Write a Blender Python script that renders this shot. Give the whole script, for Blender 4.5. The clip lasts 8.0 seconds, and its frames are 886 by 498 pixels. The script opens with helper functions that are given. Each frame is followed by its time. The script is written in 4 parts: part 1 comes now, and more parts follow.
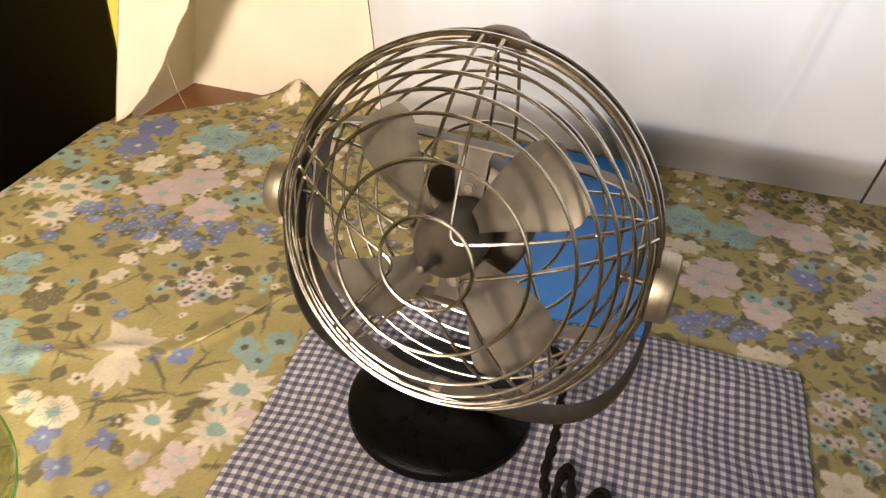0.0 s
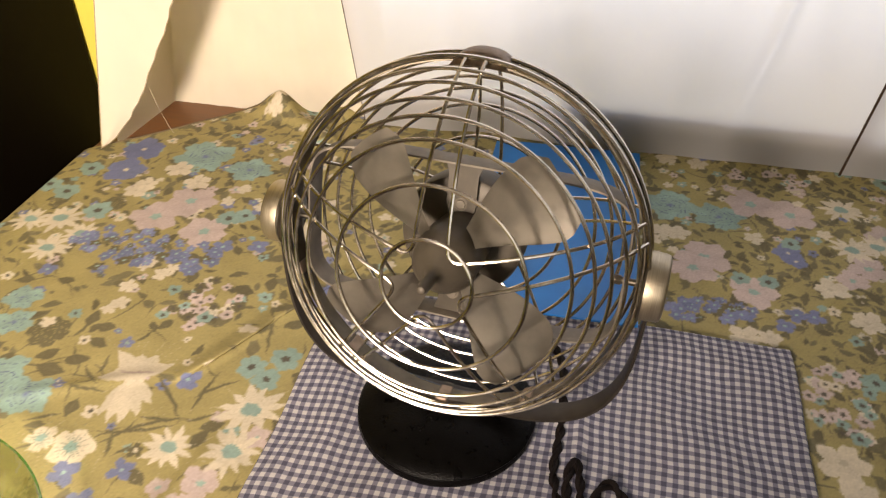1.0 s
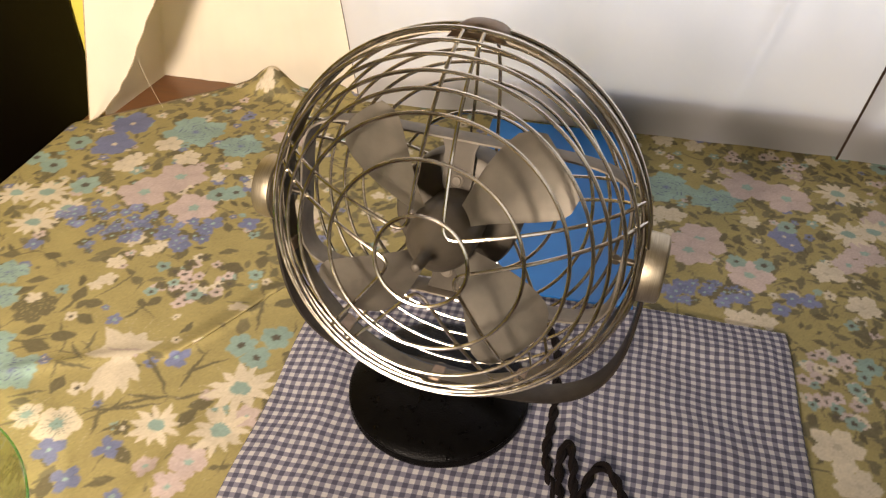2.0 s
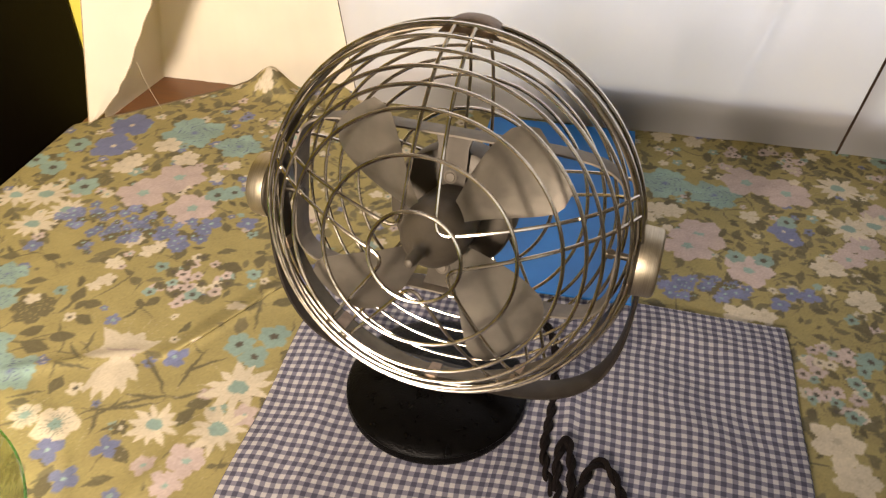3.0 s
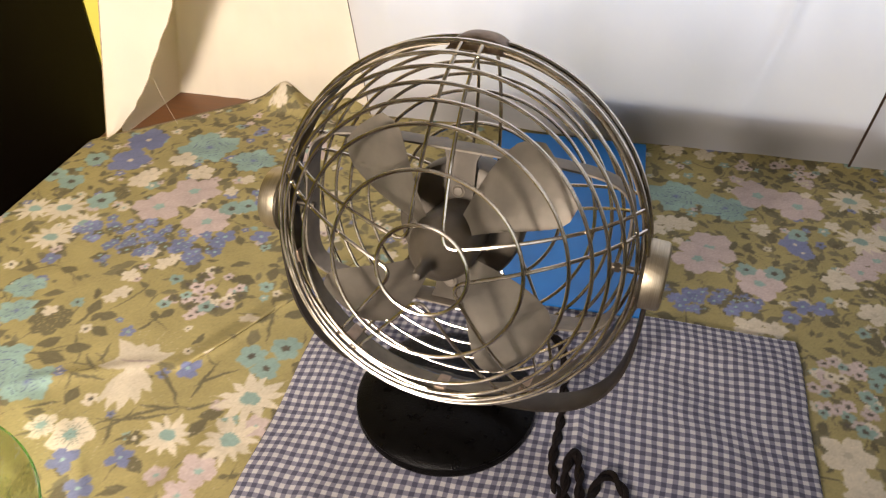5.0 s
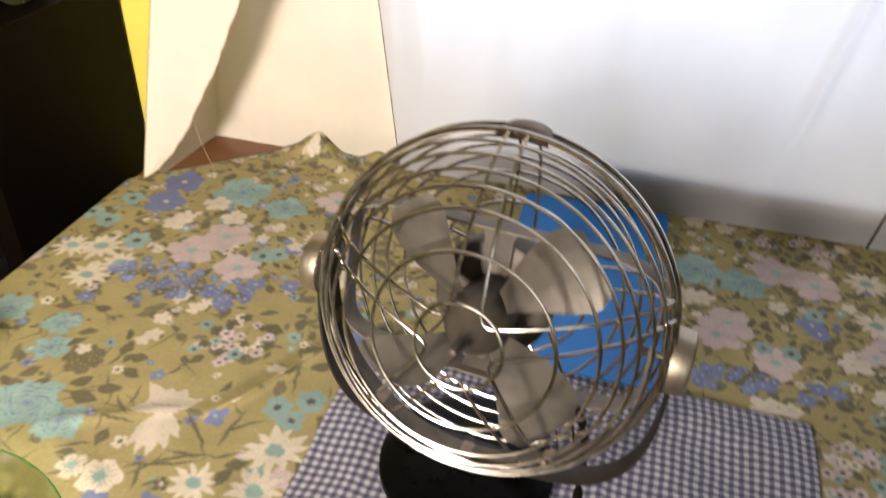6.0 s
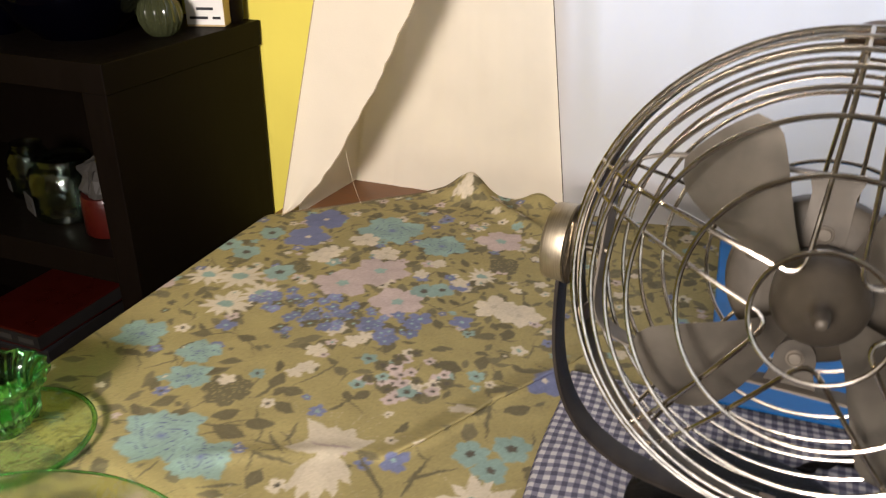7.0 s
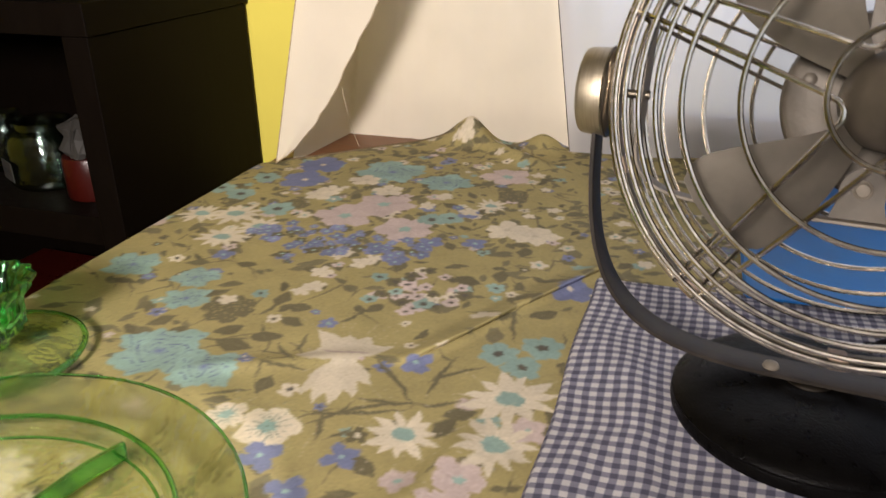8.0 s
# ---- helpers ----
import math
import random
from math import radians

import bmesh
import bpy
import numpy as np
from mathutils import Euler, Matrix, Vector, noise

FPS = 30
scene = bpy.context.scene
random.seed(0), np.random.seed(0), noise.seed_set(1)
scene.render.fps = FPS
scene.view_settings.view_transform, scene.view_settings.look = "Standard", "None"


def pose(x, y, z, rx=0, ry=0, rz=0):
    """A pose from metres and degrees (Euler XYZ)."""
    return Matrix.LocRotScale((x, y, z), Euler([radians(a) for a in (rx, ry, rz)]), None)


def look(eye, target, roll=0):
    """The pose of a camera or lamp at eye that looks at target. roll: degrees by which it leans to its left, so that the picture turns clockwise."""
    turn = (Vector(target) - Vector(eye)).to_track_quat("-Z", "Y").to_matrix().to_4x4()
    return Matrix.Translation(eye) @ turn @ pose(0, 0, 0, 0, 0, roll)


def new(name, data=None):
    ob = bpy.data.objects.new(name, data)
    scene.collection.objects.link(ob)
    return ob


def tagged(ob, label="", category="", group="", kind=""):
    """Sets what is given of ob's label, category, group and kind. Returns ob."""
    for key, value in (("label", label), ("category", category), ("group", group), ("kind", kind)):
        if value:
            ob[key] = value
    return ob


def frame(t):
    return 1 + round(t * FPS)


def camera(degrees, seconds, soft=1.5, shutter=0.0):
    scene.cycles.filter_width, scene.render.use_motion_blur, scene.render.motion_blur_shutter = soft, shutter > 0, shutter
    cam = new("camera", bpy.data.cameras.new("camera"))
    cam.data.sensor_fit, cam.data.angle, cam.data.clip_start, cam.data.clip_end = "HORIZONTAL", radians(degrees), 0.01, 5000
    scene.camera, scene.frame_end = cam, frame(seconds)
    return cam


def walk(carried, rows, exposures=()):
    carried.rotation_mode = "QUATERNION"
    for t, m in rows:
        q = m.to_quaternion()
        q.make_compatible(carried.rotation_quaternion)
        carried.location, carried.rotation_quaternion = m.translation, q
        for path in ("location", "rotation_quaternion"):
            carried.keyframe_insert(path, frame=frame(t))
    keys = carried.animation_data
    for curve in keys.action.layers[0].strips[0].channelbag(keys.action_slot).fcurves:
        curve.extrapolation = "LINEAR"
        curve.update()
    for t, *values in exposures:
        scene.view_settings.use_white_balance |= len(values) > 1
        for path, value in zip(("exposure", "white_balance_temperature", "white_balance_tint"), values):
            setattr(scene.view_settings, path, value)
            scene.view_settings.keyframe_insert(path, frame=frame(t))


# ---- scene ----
cam = camera(60.0, 8.0, soft=1.25, shutter=0.3)
PATH = [
    (0, (0.025, -0.032, 0.476), (0.071, 1.579, -0.709), 3.9),
    (0.5, (0.026, -0.034, 0.494), (0.1, 1.545, -0.731), 1.8),
    (1, (0.018, -0.031, 0.503), (0.097, 1.552, -0.717), 0.4),
    (1.5, (0.015, -0.027, 0.499), (0.106, 1.547, -0.731), 1.1),
    (2, (0.016, -0.025, 0.494), (0.117, 1.529, -0.761), 1.6),
    (3.5, (0.026, -0.029, 0.491), (0.107, 1.533, -0.755), 0.4),
    (4, (0.027, -0.031, 0.493), (0.104, 1.541, -0.741), 0.4),
    (5.5, (0.028, -0.032, 0.499), (0.068, 1.553, -0.72), -0.3),
    (5.8, (0.026, -0.037, 0.511), (0.06, 1.564, -0.687), 0.1),
    (6, (0.007, -0.032, 0.529), (0.036, 1.601, -0.626), 2.8),
    (6.1, (-0.005, -0.028, 0.534), (0.008, 1.644, -0.563), 3.5),
    (6.2, (-0.021, -0.016, 0.536), (-0.044, 1.688, -0.511), 3.7),
    (6.4, (-0.048, 0.014, 0.489), (-0.19, 1.749, -0.494), 3.4),
    (6.5, (-0.059, 0.029, 0.47), (-0.256, 1.759, -0.513), 3.0),
    (6.7, (-0.074, 0.045, 0.414), (-0.32, 1.78, -0.546), -0.9),
    (7, (-0.112, 0.028, 0.371), (-0.271, 1.818, -0.507), 0.9),
    (7.1, (-0.115, 0.025, 0.357), (-0.269, 1.82, -0.511), -0.6),
    (7.2, (-0.119, 0.022, 0.344), (-0.268, 1.808, -0.545), -2.4),
    (7.5, (-0.13, 0.024, 0.286), (-0.28, 1.815, -0.591), -2.2),
    (7.8, (-0.128, 0.026, 0.265), (-0.25, 1.831, -0.59), -1.4),
    (8, (-0.136, 0.024, 0.271), (-0.253, 1.842, -0.554), -0.6),
]
walk(cam, [(t, look(eye, target, roll)) for t, eye, target, roll in PATH], exposures=[(0.0, 0.02, 6850, 10), (4.2, 0.02, 6850, 10), (5.4, 0.0, 6100, 10), (6.5, -0.16, 6050, 10), (7.2, -0.40, 5950, 10), (8.0, -0.40, 5930, 10)])

# The room's axes: u along the window wall, v towards it; the tabletop is z = 0.
TURN = -14.83
ROOM = pose(0, 0, 0, 0, 0, TURN)
FLOOR_Z = -0.75
CEIL_Z = 1.65

# ---- light ----
world = bpy.data.worlds.new("world")
scene.world = world
world.use_nodes = True
wt = world.node_tree
sky = wt.nodes.new("ShaderNodeTexSky")
sky.sky_type = "NISHITA"
sky.sun_disc = False
sky.sun_elevation = radians(40)
sky.sun_rotation = radians(200)
wt.nodes["Background"].inputs["Strength"].default_value = 0.1
wt.links.new(sky.outputs["Color"], wt.nodes["Background"].inputs["Color"])


def area_lamp(name, m, sx, sy, watts, colour):
    data = bpy.data.lights.new(name, "AREA")
    data.shape = "RECTANGLE"
    data.size, data.size_y, data.energy, data.color = sx, sy, watts, colour
    ob = new(name, data)
    ob.matrix_world = m
    return ob


# daylight in the window opening behind the white curtain
area_lamp("window_daylight", ROOM @ look((0.32, 1.10, 0.68), (0.32, 0.0, 0.64)), 1.40, 1.0, 11.6, (0.87, 0.885, 1.0))
# unseen warm lamp, placed by the curtain flap's shadow, aimed at the window corner
warm_lamp = area_lamp("unseen_warm_lamp", ROOM @ look((-0.29, -0.58, 0.52), (-0.68, 0.85, 0.20)), 0.185, 0.185, 12.9, (1.0, 0.855, 0.735))
# beam narrowed to darken the near and right side of the table
warm_lamp.data.spread = math.radians(104)
# unseen fill behind the viewpoint, added to lift the shadows
area_lamp("added_fill", ROOM @ look((0.55, -1.78, 0.9), (0.1, 0.5, 0.1)), 1.0, 1.1, 3.0, (1.0, 0.94, 0.86))


# ---- materials ----
def material(name, colour, rough=0.6, metal=0.0, noise_scale=60.0, vary=0.12, bump=0.15, bump_scale=400.0, coat=0.0, stretch=None, attribute="", trans=0.0, ior=1.45, spec=0.5):
    m = bpy.data.materials.new(name)
    m.use_nodes = True
    nt = m.node_tree
    b = nt.nodes["Principled BSDF"]
    b.inputs["Roughness"].default_value = rough
    b.inputs["Metallic"].default_value = metal
    b.inputs["Coat Weight"].default_value = coat
    b.inputs["Transmission Weight"].default_value = trans
    b.inputs["IOR"].default_value = ior
    b.inputs["Specular IOR Level"].default_value = spec
    tc = nt.nodes.new("ShaderNodeTexCoord")
    mp = nt.nodes.new("ShaderNodeMapping")
    nt.links.new(tc.outputs["Object"], mp.inputs["Vector"])
    if stretch:
        mp.inputs["Scale"].default_value = stretch
    n1 = nt.nodes.new("ShaderNodeTexNoise")
    n1.inputs["Scale"].default_value = noise_scale
    n1.inputs["Detail"].default_value = 5
    nt.links.new(mp.outputs["Vector"], n1.inputs["Vector"])
    ramp = nt.nodes.new("ShaderNodeMapRange")
    ramp.inputs["From Min"].default_value, ramp.inputs["From Max"].default_value = 0.3, 0.7
    ramp.inputs["To Min"].default_value, ramp.inputs["To Max"].default_value = 1 - vary, 1 + vary
    nt.links.new(n1.outputs["Fac"], ramp.inputs["Value"])
    mul = nt.nodes.new("ShaderNodeVectorMath")
    mul.operation = "SCALE"
    nt.links.new(ramp.outputs["Result"], mul.inputs["Scale"])
    if attribute:
        at = nt.nodes.new("ShaderNodeAttribute")
        at.attribute_name = attribute
        nt.links.new(at.outputs["Color"], mul.inputs[0])
    else:
        mul.inputs[0].default_value = colour
    nt.links.new(mul.outputs["Vector"], b.inputs["Base Color"])
    rr = nt.nodes.new("ShaderNodeMapRange")
    rr.inputs["To Min"].default_value, rr.inputs["To Max"].default_value = max(rough - 0.1, 0.02), min(rough + 0.1, 1)
    nt.links.new(n1.outputs["Fac"], rr.inputs["Value"])
    nt.links.new(rr.outputs["Result"], b.inputs["Roughness"])
    if bump:
        n2 = nt.nodes.new("ShaderNodeTexNoise")
        n2.inputs["Scale"].default_value = bump_scale
        n2.inputs["Detail"].default_value = 4
        nt.links.new(mp.outputs["Vector"], n2.inputs["Vector"])
        bp = nt.nodes.new("ShaderNodeBump")
        bp.inputs["Strength"].default_value = bump
        bp.inputs["Distance"].default_value = 0.0015
        nt.links.new(n2.outputs["Fac"], bp.inputs["Height"])
        nt.links.new(bp.outputs["Normal"], b.inputs["Normal"])
    return m


def fabric_sheet(name, colour, through_part, weave=500.0, vary=0.05):
    """Thin cloth that lets part of the light behind it through."""
    m = material(name, colour, rough=0.85, noise_scale=14.0, vary=vary, bump=0.2, bump_scale=weave)
    nt = m.node_tree
    b = nt.nodes["Principled BSDF"]
    t = nt.nodes.new("ShaderNodeBsdfTranslucent")
    t.inputs["Color"].default_value = (*colour, 1)
    mix = nt.nodes.new("ShaderNodeMixShader")
    mix.inputs[0].default_value = through_part
    nt.links.new(b.outputs[0], mix.inputs[1])
    nt.links.new(t.outputs[0], mix.inputs[2])
    nt.links.new(mix.outputs[0], nt.nodes["Material Output"].inputs["Surface"])
    return m


def thin_glass(name, tint, rough=0.03):
    """Glass that lets tinted light straight through and shines at the surface."""
    m = bpy.data.materials.new(name)
    m.use_nodes = True
    nt = m.node_tree
    nt.nodes.remove(nt.nodes["Principled BSDF"])
    clear = nt.nodes.new("ShaderNodeBsdfTransparent")
    clear.inputs["Color"].default_value = (*tint, 1)
    shine = nt.nodes.new("ShaderNodeBsdfGlossy")
    shine.inputs["Roughness"].default_value = rough
    shine.inputs["Color"].default_value = (0.9, 1.0, 0.88, 1)
    bend = nt.nodes.new("ShaderNodeBsdfRefraction")
    bend.inputs["Color"].default_value = (*tint, 1)
    bend.inputs["Roughness"].default_value = rough
    bend.inputs["IOR"].default_value = 1.2
    tc = nt.nodes.new("ShaderNodeTexCoord")
    ns = nt.nodes.new("ShaderNodeTexNoise")
    ns.inputs["Scale"].default_value = 70.0
    nt.links.new(tc.outputs["Object"], ns.inputs["Vector"])
    bp = nt.nodes.new("ShaderNodeBump")
    bp.inputs["Strength"].default_value = 0.7
    bp.inputs["Distance"].default_value = 0.003
    nt.links.new(ns.outputs["Fac"], bp.inputs["Height"])
    nt.links.new(bp.outputs["Normal"], shine.inputs["Normal"])
    nt.links.new(bp.outputs["Normal"], bend.inputs["Normal"])
    lw = nt.nodes.new("ShaderNodeLayerWeight")
    pw = nt.nodes.new("ShaderNodeMath")
    pw.operation = "POWER"
    pw.inputs[1].default_value = 4.0
    nt.links.new(lw.outputs["Facing"], pw.inputs[0])
    fr = nt.nodes.new("ShaderNodeMapRange")
    fr.inputs["To Min"].default_value, fr.inputs["To Max"].default_value = 0.13, 0.85
    nt.links.new(pw.outputs[0], fr.inputs["Value"])
    body = nt.nodes.new("ShaderNodeMixShader")
    body.inputs[0].default_value = 0.4
    nt.links.new(clear.outputs[0], body.inputs[1])
    nt.links.new(bend.outputs[0], body.inputs[2])
    mix = nt.nodes.new("ShaderNodeMixShader")
    nt.links.new(fr.outputs[0], mix.inputs[0])
    nt.links.new(body.outputs[0], mix.inputs[1])
    nt.links.new(shine.outputs[0], mix.inputs[2])
    nt.links.new(mix.outputs[0], nt.nodes["Material Output"].inputs["Surface"])
    return m


def gingham(name, period):
    m = material(name, (0.8, 0.8, 0.8), rough=0.9, noise_scale=90.0, vary=0.1, bump=0.45, bump_scale=1100.0)
    nt = m.node_tree
    mul = next(n for n in nt.nodes if n.type == "VECT_MATH")
    uvm = nt.nodes.new("ShaderNodeUVMap")
    uvm.uv_map = "weave"
    # slightly crooked threads
    wob = nt.nodes.new("ShaderNodeTexNoise")
    wob.inputs["Scale"].default_value = 22.0
    nt.links.new(uvm.outputs["UV"], wob.inputs["Vector"])
    sub = nt.nodes.new("ShaderNodeVectorMath")
    sub.operation = "SUBTRACT"
    sub.inputs[1].default_value = (0.5, 0.5, 0.5)
    nt.links.new(wob.outputs["Color"], sub.inputs[0])
    amt = nt.nodes.new("ShaderNodeVectorMath")
    amt.operation = "SCALE"
    amt.inputs["Scale"].default_value = 0.005
    nt.links.new(sub.outputs["Vector"], amt.inputs[0])
    add = nt.nodes.new("ShaderNodeVectorMath")
    add.operation = "ADD"
    nt.links.new(uvm.outputs["UV"], add.inputs[0])
    nt.links.new(amt.outputs["Vector"], add.inputs[1])
    sep = nt.nodes.new("ShaderNodeSeparateXYZ")
    nt.links.new(add.outputs["Vector"], sep.inputs[0])
    stripes = []
    for axis in ("X", "Y"):
        d = nt.nodes.new("ShaderNodeMath")
        d.operation = "MULTIPLY"
        d.inputs[1].default_value = 2 * math.pi / period
        nt.links.new(sep.outputs[axis], d.inputs[0])
        sn = nt.nodes.new("ShaderNodeMath")
        sn.operation = "SINE"
        nt.links.new(d.outputs[0], sn.inputs[0])
        mr = nt.nodes.new("ShaderNodeMapRange")
        mr.inputs["From Min"].default_value, mr.inputs["From Max"].default_value = -0.25, 0.25
        nt.links.new(sn.outputs[0], mr.inputs["Value"])
        stripes.append(mr)
    total = nt.nodes.new("ShaderNodeMath")
    total.operation = "ADD"
    nt.links.new(stripes[0].outputs["Result"], total.inputs[0])
    nt.links.new(stripes[1].outputs["Result"], total.inputs[1])
    half = nt.nodes.new("ShaderNodeMath")
    half.operation = "MULTIPLY"
    half.inputs[1].default_value = 0.5
    nt.links.new(total.outputs[0], half.inputs[0])
    cr = nt.nodes.new("ShaderNodeValToRGB")
    cr.color_ramp.elements[0].color = (0.49, 0.465, 0.465, 1)
    cr.color_ramp.elements[1].color = (0.068, 0.066, 0.102, 1)
    mid = cr.color_ramp.elements.new(0.5)
    mid.color = (0.185, 0.178, 0.225, 1)
    nt.links.new(half.outputs[0], cr.inputs["Fac"])
    nt.links.new(cr.outputs["Color"], mul.inputs[0])
    return m


CHROME = material("bright_wire", (0.60, 0.545, 0.46), rough=0.2, metal=1.0, noise_scale=120, vary=0.18, bump=0.05)
DULLSTEEL = material("dull_steel", (0.17, 0.145, 0.11), rough=0.45, metal=1.0, noise_scale=80, vary=0.25, bump=0.08)
STRAPSTEEL = material("strap_steel", (0.21, 0.18, 0.142), rough=0.6, metal=0.35, noise_scale=90, vary=0.2, bump=0.1)
YOKEPAINT = material("yoke_paint", (0.026, 0.021, 0.017), rough=0.45, metal=0.0, spec=0.3, noise_scale=90, vary=0.3, bump=0.12, bump_scale=700)
NICKEL = material("brushed_nickel", (0.42, 0.36, 0.265), rough=0.45, metal=1.0, noise_scale=60, vary=0.15, bump=0.08, stretch=(30, 1, 1))
BRONZE = material("bronze_cap", (0.36, 0.27, 0.20), rough=0.42, metal=1.0, noise_scale=120, vary=0.22, bump=0.15)
MOTORGREY = material("motor_enamel", (0.075, 0.062, 0.046), rough=0.5, metal=0.3, noise_scale=70, vary=0.2, bump=0.1)
BLADEMETAL = material("blade_metal", (0.25, 0.22, 0.178), rough=0.5, metal=0.5, noise_scale=50, vary=0.18, bump=0.06)
BLACKPAINT = material("crinkle_black", (0.0026, 0.0023, 0.0021), spec=0.09, rough=0.3, noise_scale=120, vary=0.3, bump=0.35, bump_scale=900)
CORDCLOTH = material("braided_cord", (0.008, 0.0048, 0.004), spec=0.2, rough=0.8, noise_scale=700, vary=0.5, bump=0.6, bump_scale=2500)
PRINT = material("printed_cotton", (0.4, 0.35, 0.15), rough=0.82, noise_scale=35, vary=0.07, bump=0.25, bump_scale=1500, attribute="print")
CHECK = gingham("gingham_cotton", 0.0082)
WOOD = material("brown_wood", (0.165, 0.072, 0.028), rough=0.42, noise_scale=14, vary=0.13, bump=0.08, bump_scale=60, stretch=(1, 14, 14))
CREAMCLOTH = fabric_sheet("cream_cloth", (0.74, 0.665, 0.54), 0.27)
WHITECLOTH = fabric_sheet("white_voile", (0.74, 0.73, 0.74), 0.64)
YELLOW = material("yellow_wall_paint", (0.74, 0.63, 0.10), rough=0.7, noise_scale=6, vary=0.05, bump=0.15, bump_scale=120)
PLASTER = material("cream_plaster", (0.42, 0.36, 0.28), rough=0.85, noise_scale=5, vary=0.06, bump=0.2, bump_scale=150)
CEILWHITE = material("ceiling_white", (0.78, 0.76, 0.72), rough=0.9, noise_scale=5, vary=0.04, bump=0.1)
FLOORWOOD = material("floor_boards", (0.17, 0.09, 0.045), rough=0.5, noise_scale=8, vary=0.3, bump=0.15, bump_scale=60, stretch=(1, 12, 1))
DARKWOOD = material("black_brown_laminate", (0.0040, 0.0025, 0.0016), spec=0.07, rough=0.5, noise_scale=20, vary=0.12, bump=0.05, bump_scale=120, stretch=(6, 6, 1))
BLUE = material("blue_card", (0.010, 0.150, 0.47), rough=0.45, noise_scale=25, vary=0.12, bump=0.1)
GREENGLASS = material("green_glass", (0.30, 0.86, 0.32), rough=0.03, noise_scale=60, vary=0.05, bump=0.2, bump_scale=120, trans=1.0, ior=1.5)
OLIVEGLASS = thin_glass("yellow_green_glass", (0.962, 0.998, 0.90))
PALEGREEN = thin_glass("pale_green_glass", (0.89, 0.985, 0.87))
CLEARGLASS = thin_glass("clear_glass", (0.80, 0.83, 0.80))
JARGLASS = material("olive_jar_glass", (0.060, 0.066, 0.030), rough=0.12, noise_scale=60, vary=0.15, bump=0.2, bump_scale=160, trans=0.45)
LABELGREEN = material("green_label_print", (0.05, 0.28, 0.07), rough=0.5, noise_scale=40, vary=0.1)
BLUEGLASS = material("cobalt_glass", (0.0003, 0.0003, 0.0014), rough=0.06, noise_scale=30, vary=0.2, bump=0.05, coat=0.5)
WHITECARD = material("white_card", (0.72, 0.70, 0.66), rough=0.6, noise_scale=40, vary=0.06)
REDCARD = material("red_card", (0.42, 0.03, 0.02), rough=0.5, noise_scale=40, vary=0.12)
TANCARD = material("tan_card", (0.48, 0.36, 0.18), rough=0.6, noise_scale=40, vary=0.12)
# shelf pages, labels, foil and reds: the shelf's shade is in these colours
SHADEPAPER = material("shade_dimmed_paper", (0.006, 0.004, 0.003), rough=0.8, noise_scale=60, vary=0.3)
SHADEPALE = material("shade_dimmed_pale", (0.030, 0.027, 0.023), rough=0.7, noise_scale=60, vary=0.15)
SHADERED = material("shade_dimmed_red", (0.036, 0.0035, 0.002), rough=0.3, noise_scale=40, vary=0.15)
INK = material("dark_ink", (0.012, 0.012, 0.014), rough=0.6, noise_scale=60, vary=0.1, bump=0)
DARKCLOTH = material("dark_red_cloth", (0.045, 0.005, 0.011), rough=0.85, noise_scale=30, vary=0.4, bump=0.3)
DARKLINE = material("dark_line_brown", (0.05, 0.028, 0.018), rough=0.9, noise_scale=80, vary=0.2)
HEMCLOTH = material("rolled_hem", (0.13, 0.095, 0.05), rough=0.9, noise_scale=90, vary=0.2)
FRAY = material("frayed_cotton", (0.36, 0.28, 0.17), rough=0.95, noise_scale=300, vary=0.3, bump=0.3)
THREAD = material("pale_thread", (0.55, 0.48, 0.36), rough=0.9, noise_scale=200, vary=0.1, bump=0)
WINDOWPAINT = material("white_window_paint", (0.78, 0.76, 0.72), rough=0.5, noise_scale=20, vary=0.05, bump=0.1)
LAMPGLASS = material("opal_glass", (0.85, 0.82, 0.75), rough=0.3, noise_scale=20, vary=0.03, bump=0)


# ---- mesh helpers ----
def make(name, bm, mat, parent=None, label="", smooth=True):
    me = bpy.data.meshes.new(name)
    bmesh.ops.recalc_face_normals(bm, faces=bm.faces)
    bm.to_mesh(me)
    bm.free()
    if smooth:
        me.shade_smooth()
        me.set_sharp_from_angle(angle=radians(38))
    me.materials.append(mat)
    ob = new(name, me)
    if parent:
        ob.parent = parent
    if label:
        ob["label"] = label
    return ob


def part(name, bm, mat, parent, label="", smooth=True):
    return make(name, bm, mat, parent, label, smooth)


def thing(name, label, category, m, group=""):
    ob = new(name)
    ob.empty_display_size = 0.05
    ob.matrix_world = m
    return tagged(ob, label, category, group)


def box(bm, x0, x1, y0, y1, z0, z1, bevel=0.0, m=None):
    made = bmesh.ops.create_cube(bm, size=1.0)["verts"]
    for v in made:
        v.co = Vector((x0 + (v.co.x + 0.5) * (x1 - x0), y0 + (v.co.y + 0.5) * (y1 - y0), z0 + (v.co.z + 0.5) * (z1 - z0)))
    if bevel:
        edges = list({e for v in made for e in v.link_edges})
        made = bmesh.ops.bevel(bm, geom=edges, offset=bevel, segments=2, affect="EDGES", profile=0.6)["verts"]
    if m is not None:
        bmesh.ops.transform(bm, matrix=m, verts=list({v for v in bm.verts}))
    return bm


def slab(x0, x1, y0, y1, z0, z1, bevel=0.0, m=None):
    return box(bmesh.new(), x0, x1, y0, y1, z0, z1, bevel, m)


